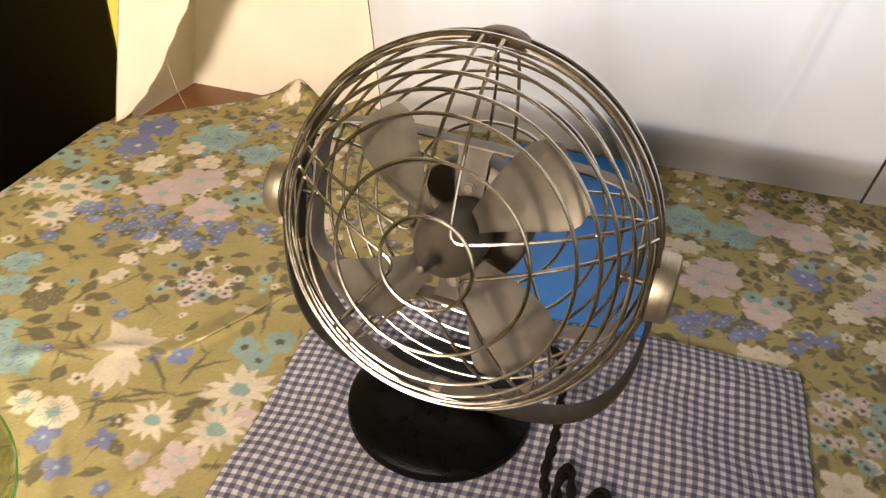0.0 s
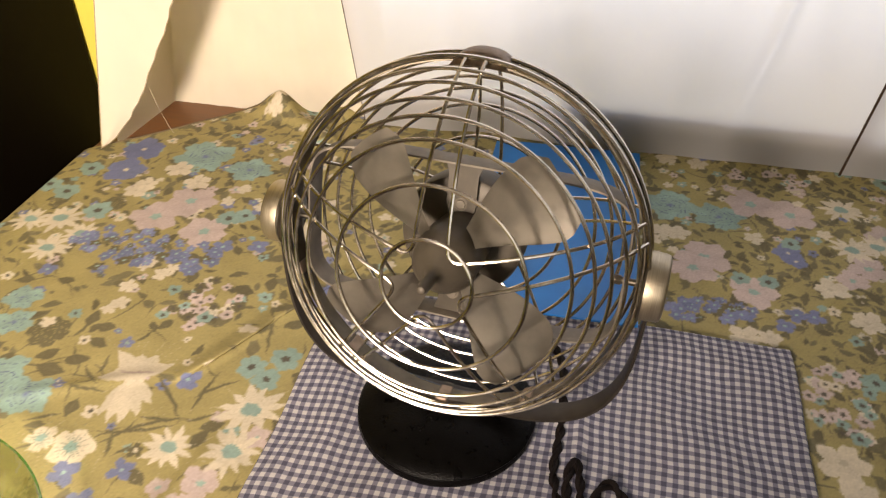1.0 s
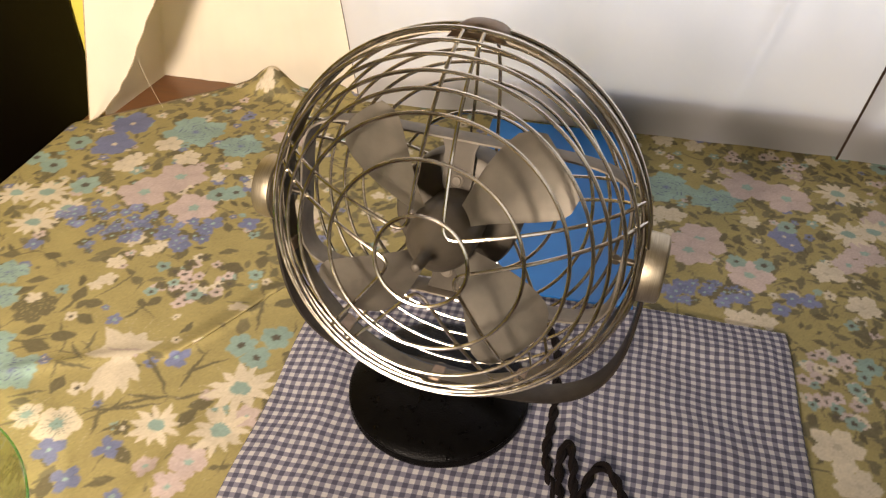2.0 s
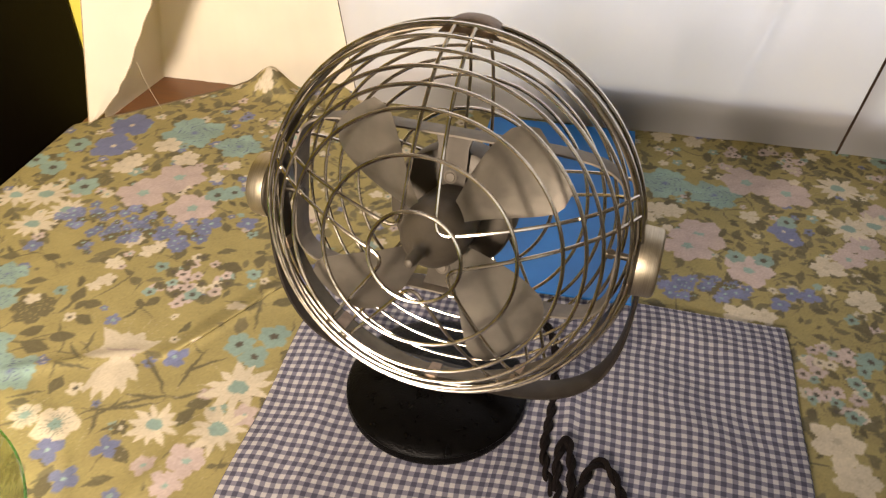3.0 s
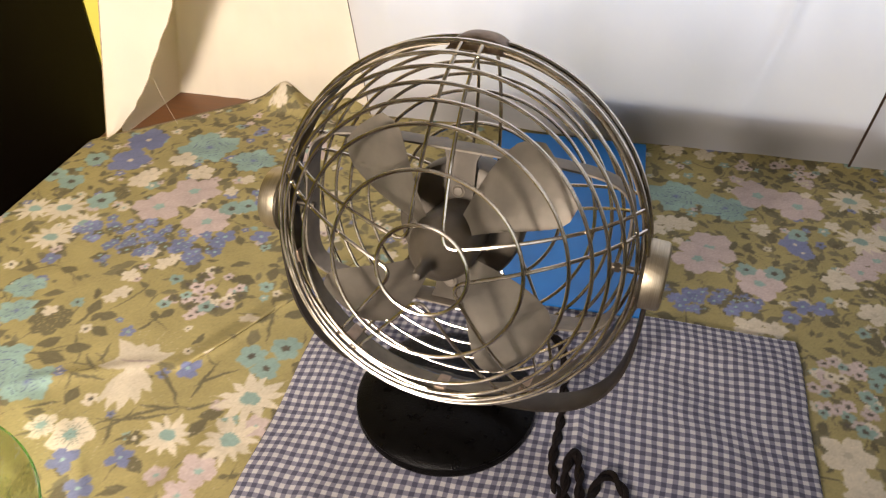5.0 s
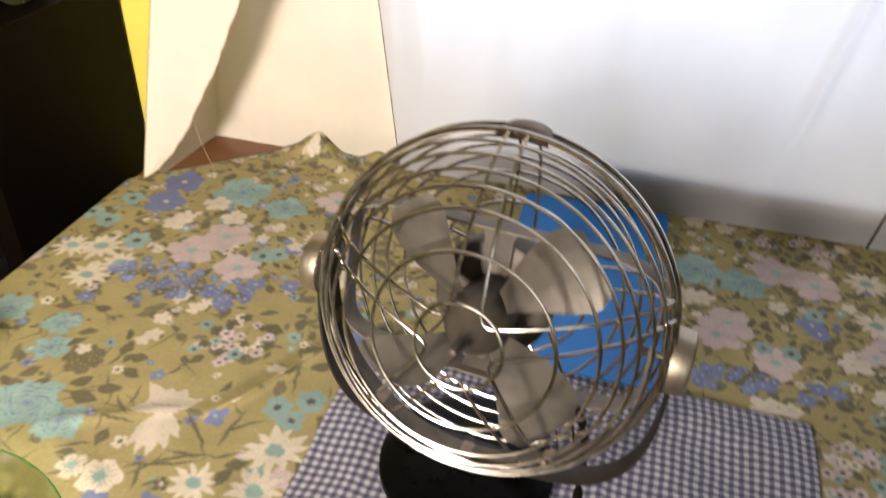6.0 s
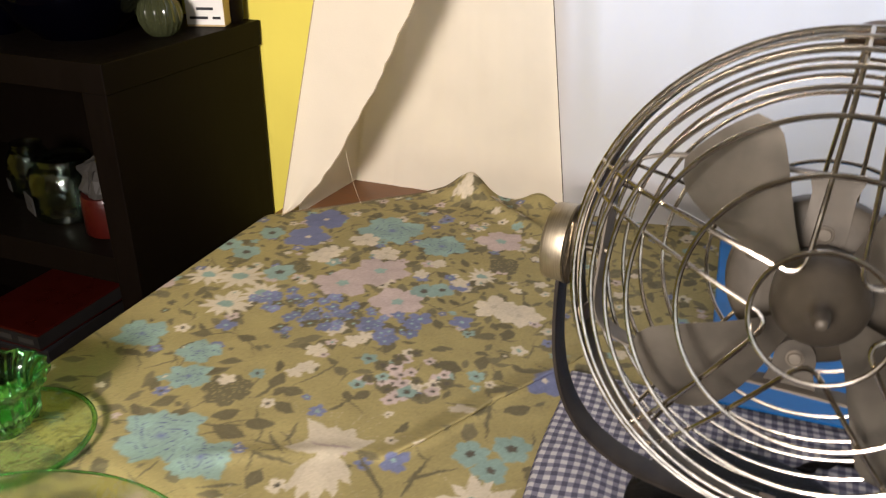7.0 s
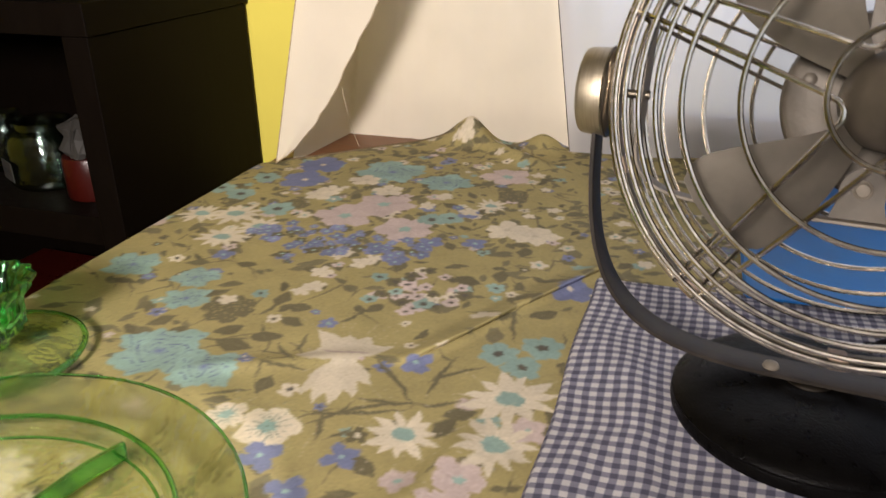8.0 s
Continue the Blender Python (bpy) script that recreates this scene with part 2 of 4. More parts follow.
def tube(bm, pts, radius, sides=8, closed=False):
    """A round wire along pts, with a frame carried along it."""
    pts = [Vector(p) for p in pts]
    n = len(pts)
    tang = []
    for i in range(n):
        a = pts[(i - 1) % n] if closed or i > 0 else pts[i]
        b = pts[(i + 1) % n] if closed or i < n - 1 else pts[i]
        tang.append((b - a).normalized())
    up = tang[0].orthogonal().normalized()
    rings = []
    for i in range(n):
        up = (up - tang[i] * up.dot(tang[i])).normalized()
        side = tang[i].cross(up)
        rings.append([bm.verts.new(pts[i] + radius * (math.cos(2 * math.pi * k / sides) * up + math.sin(2 * math.pi * k / sides) * side)) for k in range(sides)])
    if closed:
        # close with the twist that fits best
        best = min(range(sides), key=lambda s: sum((rings[-1][k].co - rings[0][(k + s) % sides].co).length for k in range(sides)))
    for i in range(n if closed else n - 1):
        a, b = rings[i], rings[(i + 1) % n]
        s = best if closed and i == n - 1 else 0
        for k in range(sides):
            bm.faces.new((a[k], a[(k + 1) % sides], b[(k + 1 + s) % sides], b[(k + s) % sides]))
    if not closed:
        bm.faces.new(rings[0][::-1])
        bm.faces.new(rings[-1])
    return bm


def lathe(bm, profile, sides=48, m=None, cap=True):
    """Turns (radius, height) pairs round z."""
    rings = []
    for r, z in profile:
        if r < 1e-6:
            rings.append([bm.verts.new((0, 0, z))])
        else:
            rings.append([bm.verts.new((r * math.cos(2 * math.pi * k / sides), r * math.sin(2 * math.pi * k / sides), z)) for k in range(sides)])
    for a, b in zip(rings, rings[1:]):
        for k in range(sides):
            j = (k + 1) % sides
            if len(a) == 1 and len(b) == 1:
                continue
            if len(a) == 1:
                bm.faces.new((a[0], b[j], b[k]))
            elif len(b) == 1:
                bm.faces.new((a[k], a[j], b[0]))
            else:
                bm.faces.new((a[k], a[j], b[j], b[k]))
    if cap:
        for ring in (rings[0], rings[-1]):
            if len(ring) > 1:
                bm.faces.new(ring)
    if m is not None:
        bmesh.ops.transform(bm, matrix=m, verts=list(bm.verts))
    return bm


def ribbon(bm, pts, wide, thick, across):
    """A flat bar along pts: wide along the vector across, thick at right angles to it."""
    pts = [Vector(p) for p in pts]
    across = Vector(across).normalized()
    rings = []
    for i, p in enumerate(pts):
        t = (pts[min(i + 1, len(pts) - 1)] - pts[max(i - 1, 0)]).normalized()
        n = t.cross(across).normalized()
        ring = []
        for a, b in ((-0.5, -0.3), (-0.4, -0.5), (0.4, -0.5), (0.5, -0.3), (0.5, 0.3), (0.4, 0.5), (-0.4, 0.5), (-0.5, 0.3)):
            ring.append(bm.verts.new(p + across * (a * wide) + n * (b * thick)))
        rings.append(ring)
    for a, b in zip(rings, rings[1:]):
        for k in range(8):
            bm.faces.new((a[k], a[(k + 1) % 8], b[(k + 1) % 8], b[k]))
    bm.faces.new(rings[0][::-1])
    bm.faces.new(rings[-1])
    return bm


def sheet_mesh(name, us, vs, place, mat, colours=None, uv_name=""):
    """A grid sheet: place(U, V) gives arrays x, y, z; colours: per-vertex print."""
    U, V = np.meshgrid(us, vs)
    x, y, z = place(U, V)
    co = np.stack([x, y, z], -1).reshape(-1, 3).astype(np.float32)
    nu, nv = len(us), len(vs)
    idx = np.arange(nu * nv).reshape(nv, nu)
    quads = np.stack([idx[:-1, :-1], idx[:-1, 1:], idx[1:, 1:], idx[1:, :-1]], -1).reshape(-1, 4)
    me = bpy.data.meshes.new(name)
    me.vertices.add(len(co))
    me.vertices.foreach_set("co", co.ravel())
    me.loops.add(quads.size)
    me.loops.foreach_set("vertex_index", quads.ravel().astype(np.int32))
    me.polygons.add(len(quads))
    me.polygons.foreach_set("loop_start", (np.arange(len(quads)) * 4).astype(np.int32))
    me.update(calc_edges=True)
    me.shade_smooth()
    if colours is not None:
        at = me.color_attributes.new("print", "FLOAT_COLOR", "POINT")
        rgba = np.ones((len(co), 4), np.float32)
        rgba[:, :3] = colours.reshape(-1, 3)
        at.data.foreach_set("color", rgba.ravel())
    if uv_name:
        layer = me.uv_layers.new(name=uv_name)
        flat = np.stack([U, V], -1).reshape(-1, 2)[quads.ravel()].astype(np.float32)
        layer.data.foreach_set("uv", flat.ravel())
    me.materials.append(mat)
    ob = new(name, me)
    return ob


def lerp(a, b, t):
    return a + (b - a) * t


def bump2(U, V, u, v, ru, rv, turn=0.0):
    """A smooth hill of height 1 round (u, v)."""
    c, s = math.cos(turn), math.sin(turn)
    a, b = (U - u) * c + (V - v) * s, -(U - u) * s + (V - v) * c
    return np.exp(-(a / ru) ** 2 - (b / rv) ** 2)


# ---- the room ----
def structure(name, bm, mat, label):
    ob = make(name, bm, mat, smooth=False)
    ob.matrix_world = ROOM
    return tagged(ob, label, name.split("_")[0], kind="structure")


U0, U1, V0, V1 = -2.0, 1.7, -2.0, 0.985
structure("floor", slab(U0 - 0.1, U1 + 0.1, V0 - 0.1, V1 + 0.4, FLOOR_Z - 0.05, FLOOR_Z), FLOORWOOD, "dark brown wooden floor of the room")
structure("ceiling", slab(U0 - 0.1, U1 + 0.1, V0 - 0.1, V1 + 0.12, CEIL_Z, CEIL_Z + 0.05), CEILWHITE, "plain white ceiling of the room")
WU0, WU1, WZ0, WZ1 = -0.42, 1.05, 0.15, 1.2
bm = slab(U0 - 0.1, WU0, V1, V1 + 0.12, FLOOR_Z, CEIL_Z)
box(bm, WU1, U1 + 0.1, V1, V1 + 0.12, FLOOR_Z, CEIL_Z)
box(bm, WU0, WU1, V1, V1 + 0.12, FLOOR_Z, WZ0)
box(bm, WU0, WU1, V1, V1 + 0.12, WZ1, CEIL_Z)
structure("wall_north", bm, YELLOW, "bright yellow painted wall with a window")
structure("wall_west", slab(U0 - 0.1, U0, V0, V1, FLOOR_Z, CEIL_Z), YELLOW, "bright yellow painted side wall")
structure("wall_east", slab(U1, U1 + 0.1, V0, V1, FLOOR_Z, CEIL_Z), PLASTER, "cream plastered side wall")
# unseen south wall; its window opening is added to go with the fill
bm = slab(U0, -0.05, V0 - 0.1, V0, FLOOR_Z, CEIL_Z)
box(bm, 1.15, U1, V0 - 0.1, V0, FLOOR_Z, CEIL_Z)
box(bm, -0.05, 1.15, V0 - 0.1, V0, FLOOR_Z, 0.25)
box(bm, -0.05, 1.15, V0 - 0.1, V0, 1.45, CEIL_Z)
structure("wall_south", bm, PLASTER, "unseen cream plastered wall with a made-up window")


def window_unit(name, u0, u1, z0, z1, v):
    w = new(name)
    w.matrix_world = ROOM
    tagged(w, "white painted wooden window in the wall", "window", kind="structure")
    for a, b, c, d in ((u0, u1, z0, z0 + 0.05), (u0, u1, z1 - 0.05, z1), (u0, u0 + 0.05, z0 + 0.05, z1 - 0.05), (u1 - 0.05, u1, z0 + 0.05, z1 - 0.05),
                       ((u0 + u1) / 2 - 0.02, (u0 + u1) / 2 + 0.02, z0 + 0.05, z1 - 0.05)):
        part("window_frame", slab(a, b, v, v + 0.04, c, d, 0.004), WINDOWPAINT, w, smooth=False)
    return w


win1 = window_unit("window_1", WU0, WU1, WZ0, WZ1, V1 + 0.075)
bm = slab(-0.54, 1.25, 0.8835, 1.056, 0.036, 0.058, 0.002)
# unseen front strip, added to cut the daylight on the voile's foot
box(bm, -0.262, 1.25, 0.8700, 0.8834, 0.036, 0.058, 0.002)
part("window_sill", bm, WINDOWPAINT, win1, smooth=False)
# made-up second window, out of view, behind the added fill
window_unit("added_window", -0.05, 1.15, 0.25, 1.45, V0 - 0.09)

# added pendant for the unseen warm lamp: a shallow opal dish on a rose
lamp = thing("added_pendant", "made-up opal glass pendant on a long stem, out of view", "lamp", ROOM @ pose(-0.26, -0.66, CEIL_Z))
part("rose", lathe(bmesh.new(), [(0.06, 0.0), (0.06, -0.02), (0.012, -0.035), (0.012, -0.94)], 24), WINDOWPAINT, lamp)
part("shade", lathe(bmesh.new(), [(0.012, -0.94), (0.06, -0.95), (0.11, -0.98), (0.13, -1.02)], 32, cap=False), LAMPGLASS, lamp)

# ---- the table and its cloth ----
TOP = -0.004
table = thing("wooden_table", "brown wooden table mostly covered by a floral cloth", "table", ROOM)
part("tabletop", slab(-0.603, 0.70, 0.08, 0.888, TOP - 0.03, TOP, 0.003), WOOD, table, smooth=False)
for cu in (-0.56, 0.65):
    for cv in (0.13, 0.84):
        part("leg", slab(cu - 0.025, cu + 0.025, cv - 0.025, cv + 0.025, FLOOR_Z, TOP - 0.03, 0.003), WOOD, table, smooth=False)
part("apron", slab(-0.56, 0.65, 0.115, 0.135, TOP - 0.11, TOP - 0.03, 0.002), WOOD, table, smooth=False)
part("apron", slab(-0.56, 0.65, 0.835, 0.855, TOP - 0.11, TOP - 0.03, 0.002), WOOD, table, smooth=False)

CL_LEFT = -0.600


def cloth_back(U):
    return np.interp(U, [-0.64, -0.595, -0.552, -0.512, -0.440, -0.40], [0.690, 0.727, 0.761, 0.798, 0.870, 0.880])


cl_us = np.concatenate([np.linspace(-0.80, -0.625, 36), np.arange(-0.624, 0.40, 0.0015), np.linspace(0.402, 0.69, 97)])
cl_ts = np.linspace(0, 1, 500)
CU, CT = np.meshgrid(cl_us, cl_ts)
CV = lerp(0.09, cloth_back(CU), CT)


def crease(U, V, a, b, height, wide):
    (ua, va), (ub, vb) = a, b
    length = math.hypot(ub - ua, vb - va)
    du, dv = (ub - ua) / length, (vb - va) / length
    along = np.clip((U - ua) * du + (V - va) * dv, 0, length)
    off = np.hypot(U - ua - along * du, V - va - along * dv)
    fade = np.clip(np.minimum(along + 0.02, length - along + 0.02) / 0.05, 0, 1)
    return height * np.exp(-(off / wide) ** 2) * fade


def cloth_place(U, T):
    V = CV
    d = np.maximum(CL_LEFT - U, 0)
    r = 0.010
    bend = np.minimum(d / r, math.pi / 2)
    x = np.where(d > 0, CL_LEFT - r * np.sin(bend), U)
    z = -r * (1 - np.cos(bend)) - np.maximum(d - r * math.pi / 2, 0)
    flat = np.clip((U - CL_LEFT) / 0.02, 0, 1)
    x = x - 0.012 * np.maximum(d - 0.02, 0) / 0.15 * (1 + np.sin(V * 38))
    z = z + flat * crease(U, V, (-0.43, 0.33), (-0.31, 0.385), 0.0025, 0.008)
    pleat = crease(U, V, (-0.300, 0.383), (-0.246, 0.478), 1.0, 0.0062)
    pleat = np.maximum(pleat, crease(U, V, (-0.254, 0.464), (-0.190, 0.574), 1.0, 0.0066))
    lip = crease(U, V, (-0.291, 0.376), (-0.237, 0.472), 1.0, 0.0040)
    lip = np.maximum(lip, crease(U, V, (-0.245, 0.458), (-0.181, 0.568), 1.0, 0.0040))
    z = z + flat * (0.0090 * pleat + 0.0030 * lip)
    # the pleat leans over to one side
    x = x + flat * 0.0118 * pleat
    V = V - flat * 0.0070 * pleat
    z = z + flat * crease(U, V, (-0.257, 0.235), (-0.232, 0.325), 0.005, 0.009)
    z = z + flat * crease(U, V, (0.27, 0.60), (0.36, 0.66), 0.003, 0.008)
    z = z + flat * crease(U, V, (-0.39, 0.866), (-0.29, 0.80), 0.010, 0.012)
    z = z + flat * (0.030 * bump2(U, V, -0.397, 0.872, 0.026, 0.022) + 0.016 * bump2(U, V, -0.305, 0.878, 0.022, 0.02))
    z = z + flat * (0.006 * bump2(U, V, -0.10, 0.88, 0.06, 0.03) + 0.008 * bump2(U, V, 0.30, 0.885, 0.2, 0.02))
    z = z + flat * 0.0006 * (np.sin(U * 55 + 3 * np.sin(V * 21)) * np.sin(V * 47 + 1.3) + 0.7 * np.sin(U * 23 - V * 31))
    return x, V, z


# the print: olive ground, scattered leaves, then the flowers
rng = np.random.RandomState(7)
OLIVE = np.array((0.300, 0.248, 0.100))
LEAF = np.array((0.122, 0.104, 0.054))
TEAL = np.array((0.228, 0.318, 0.275))
PALETEAL = np.array((0.28, 0.41, 0.36))
BLUEP = np.array((0.158, 0.174, 0.285))
PINKP = np.array((0.47, 0.375, 0.34))
CREAMP = np.array((0.56, 0.485, 0.36))
DARKP = np.array((0.085, 0.075, 0.055))
INKP = np.array((0.09, 0.10, 0.20))
# hand-drawn unevenness of the printed outlines
WU = CU + 0.0006 * np.sin(CV * 330 + 2.0 * np.sin(CU * 170)) + 0.00025 * np.sin(CV * 900 + CU * 500)
WV = CV + 0.0006 * np.sin(CU * 310 + 2.0 * np.sin(CV * 190)) + 0.00025 * np.sin(CU * 870 - CV * 460)
paint = np.empty(CU.shape + (3,))
paint[:] = OLIVE


def window_of(u, v, reach):
    c0, c1 = np.searchsorted(cl_us, u - reach), np.searchsorted(cl_us, u + reach)
    if c1 - c0 < 2:
        return None
    col = CV[:, (c0 + c1) // 2]
    r0, r1 = np.searchsorted(col, v - reach * 1.3), np.searchsorted(col, v + reach * 1.3)
    if r1 - r0 < 2:
        return None
    return slice(r0, r1), slice(c0, c1)


def lay(win, alpha, colour):
    a = np.clip(alpha, 0, 1)[..., None]
    paint[win] = paint[win] * (1 - a) + colour * a


def leaf(u, v, length, wide, turn, colour, bend=0.0, rib=1.6):
    win = window_of(u, v, length)
    if win is None:
        return
    a, b = WU[win] - u, WV[win] - v
    c, s = math.cos(turn), math.sin(turn)
    x, y = (a * c + b * s) / length, (-a * s + b * c)
    y = (y - bend * length * x * x) / wide
    edge = np.clip(1 - np.abs(x * 2) ** 1.7, 0, 1)
    lay(win, (edge - np.abs(y * 2)) * wide / 0.0022 + 0.3, colour)
    lay(win, (0.05 - np.abs(y)) * 9 * (edge > 0.15) * 0.35, colour * rib)


def flower(u, v, r, petals, colour, heart, heart_r=0.25, depth=0.35, sharp=0.7, squash=1.0, veins=0.12, lop=0.0):
    win = window_of(u, v, r * 1.4)
    if win is None:
        return
    ph = rng.uniform(0, 6.28)
    a, b = WU[win] - u, (WV[win] - v) / squash
    th, rho = np.arctan2(b, a), np.hypot(a, b)
    shape = 1 - depth + depth * np.abs(np.cos(petals * (th - ph) / 2)) ** sharp
    shape = shape + 0.06 * np.sin(3 * th + ph * 5) + 0.035 * np.sin(13 * th + ph * 3) + lop * np.cos(th - ph * 2)
    edge = (r * shape - rho) / 0.0013
    tone = colour * (1 + rng.uniform(-0.07, 0.07))
    lay(win, edge + 0.5, tone)
    if veins:
        streak = np.abs(np.sin(petals * (th - ph) / 2)) ** 10 + 0.6 * np.abs(np.sin(petals * 2.5 * (th - ph))) ** 6
        lay(win, veins * streak * (edge > 1) * (rho > heart_r * r), colour * 0.45)
    if heart_r:
        hr = heart_r * r * (1 + 0.15 * np.sin(5 * th + ph))
        lay(win, (hr - rho) / 0.0011 + 0.5, heart)


def rose(u, v, r, colour):
    win = window_of(u, v, r * 1.5)
    if win is None:
        return
    ph = rng.uniform(0, 6.28)
    a, b = WU[win] - u, (WV[win] - v) / 0.9
    th, rho = np.arctan2(b, a), np.hypot(a, b)
    shape = 0.86 + 0.10 * np.sin(4 * th + ph) + 0.08 * np.sin(7 * th - ph * 2) + 0.04 * np.sin(17 * th + ph)
    edge = (r * shape - rho) / 0.0014
    lay(win, edge + 0.5, colour * (1 + rng.uniform(-0.06, 0.06)))
    q = rho / r
    outer = 0.5 + 0.5 * np.sin(2.5 * th + ph * 2)
    lay(win, 0.45 * outer * (edge > 1) * (q > 0.45), PALETEAL)
    swirl = np.sin(th * 2 + q * 19 + 1.6 * np.sin(3 * th + ph) + ph)
    lay(win, (np.abs(swirl) < 0.30) * (q < 0.62) * (edge > 1) * (0.5 + 0.4 * np.sin(5 * th + q * 9)), INKP)
    lay(win, (np.abs(np.sin(th * 3.5 + ph + q * 3)) < 0.07) * (q > 0.55) * (edge > 1) * 0.6, INKP)
    lay(win, (0.17 - q) * 6, INKP * 1.4)


def stem(u, v, length, turn, bend):
    leaf(u, v, length, 0.0022, turn, LEAF, bend)


for _ in range(1000):
    u, v = rng.uniform(-0.80, 0.69), rng.uniform(0.09, 0.89)
    stem(u, v, rng.uniform(0.015, 0.045), rng.uniform(0, 6.28), rng.uniform(-0.6, 0.6))
for _ in range(3200):
    u, v = rng.uniform(-0.80, 0.69), rng.uniform(0.09, 0.89)
    n = rng.uniform(0.007, 0.024)
    if -0.45 < u < -0.21 and 0.26 < v < 0.45 and rng.uniform() < 0.85:
        continue
    leaf(u, v, n, n * rng.uniform(0.35, 0.65), rng.uniform(0, 6.28), LEAF * rng.uniform(0.85, 1.35), rng.uniform(-0.3, 0.3))
for _ in range(520):
    u, v = rng.uniform(-0.80, 0.69), rng.uniform(0.09, 0.89)
    flower(u, v, rng.uniform(0.004, 0.008), 5, (CREAMP, PINKP, TEAL, BLUEP, LEAF, CREAMP, CREAMP * 0.9)[rng.randint(7)], (DARKP, CREAMP, TEAL)[rng.randint(3)], 0.28, 0.45)
# the ground is thicker with leaves towards the window and past the towel
for _ in range(1900):
    u, v = ((rng.uniform(-0.62, 0.69), rng.uniform(0.58, 0.89)), (rng.uniform(0.22, 0.69), rng.uniform(0.30, 0.89)))[rng.randint(2)]
    n = rng.uniform(0.006, 0.018)
    leaf(u, v, n, n * rng.uniform(0.35, 0.6), rng.uniform(0, 6.28), LEAF * rng.uniform(0.8, 1.3), rng.uniform(-0.3, 0.3))
for _ in range(300):
    u, v = rng.uniform(-0.62, 0.69), rng.uniform(0.56, 0.89)
    flower(u, v, rng.uniform(0.004, 0.009), 5, (CREAMP, PINKP, CREAMP * 0.9, BLUEP, TEAL)[rng.randint(5)], (DARKP, CREAMP, TEAL)[rng.randint(3)], 0.28, 0.45)
# beyond the composed part the pattern runs on
for _ in range(46):
    u, v = ((rng.uniform(0.38, 0.69), rng.uniform(0.09, 0.87)), (rng.uniform(-0.6, 0.69), rng.uniform(0.09, 0.24)), (rng.uniform(-0.80, -0.63), rng.uniform(0.09, 0.7)))[rng.randint(3)]
    k = rng.randint(5)
    if k == 0:
        rose(u, v, 0.034, TEAL)
    elif k == 1:
        flower(u, v, 0.025, 10, CREAMP, TEAL, 0.26, 0.5, 0.5)
    elif k == 2:
        flower(u, v, 0.027, 5, PINKP, TEAL, 0.2)
    elif k == 3:
        flower(u, v, 0.015, 5, BLUEP, CREAMP, 0.15)
    else:
        flower(u, v, 0.014, 6, TEAL, DARKP, 0.3)

# long curved leaf sprays round the lily and under the daisies
for u, v, n, turn, bend in ((-0.416, 0.418, 0.026, 1.4, 0.2), (-0.424, 0.370, 0.040, 0.33, 0.2), (-0.376, 0.367, 0.036, -0.7, 0.3), (-0.370, 0.382, 0.026, 1.6, 0.4),
                            (-0.371, 0.352, 0.040, 0.06, 0.1), (-0.295, 0.361, 0.075, 2.36, 0.25), (-0.269, 0.371, 0.052, 1.48, -0.2), (-0.260, 0.378, 0.046, 0.71, -0.3),
                            (-0.304, 0.320, 0.072, 0.32, 0.2), (-0.316, 0.315, 0.036, 1.0, 0.3), (-0.302, 0.326, 0.050, 0.54, -0.2), (-0.318, 0.304, 0.034, 1.87, 0.2),
                            (-0.388, 0.316, 0.034, 0.48, 0.1), (-0.380, 0.301, 0.036, -0.06, 0.2), (-0.241, 0.452, 0.060, -1.39, 0.2), (-0.258, 0.344, 0.026, 0.6, 0.2),
                            (-0.304, 0.300, 0.018, 1.0, 0.2), (-0.353, 0.421, 0.018, 1.0, 0.3), (-0.290, 0.335, 0.045, 0.15, 0.3)):
    leaf(u, v, n, 0.0040, turn, LEAF, bend)
# the broad leaves beside the large teal rose
for u, v, n, turn in ((-0.414, 0.434, 0.023, 1.62), (-0.397, 0.426, 0.023, 0.05), (-0.392, 0.406, 0.023, -0.32), (-0.428, 0.383, 0.024, 0.72), (-0.414, 0.366, 0.029, -0.04),
                      (-0.398, 0.382, 0.026, 0.31), (-0.370, 0.331, 0.022, 1.62), (-0.342, 0.442, 0.019, 0.98), (-0.352, 0.436, 0.016, 2.2), (-0.281, 0.279, 0.022, -0.63),
                      (-0.250, 0.323, 0.024, 1.33), (-0.222, 0.468, 0.024, 0.6), (-0.246, 0.338, 0.022, 0.5)):
    leaf(u, v, n, n * 0.56, turn, LEAF, 0.1)


def brown_rose(u, v, r):
    """A dark leaf-brown blossom with pale scalloped lines."""
    flower(u, v, r, 7, LEAF, LEAF, 0.0, 0.14, veins=0)
    win = window_of(u, v, r * 1.4)
    if win is None:
        return
    a, b = WU[win] - u, WV[win] - v
    th, rho = np.arctan2(b, a), np.hypot(a, b) / r
    lay(win, (np.abs(np.sin(rho * 11 + 0.9 * np.sin(7 * th))) < 0.22) * (rho < 0.85) * 0.55, OLIVE)


brown_rose(-0.445, 0.409, 0.020)
brown_rose(-0.300, 0.700, 0.016)
brown_rose(-0.500, 0.612, 0.015)

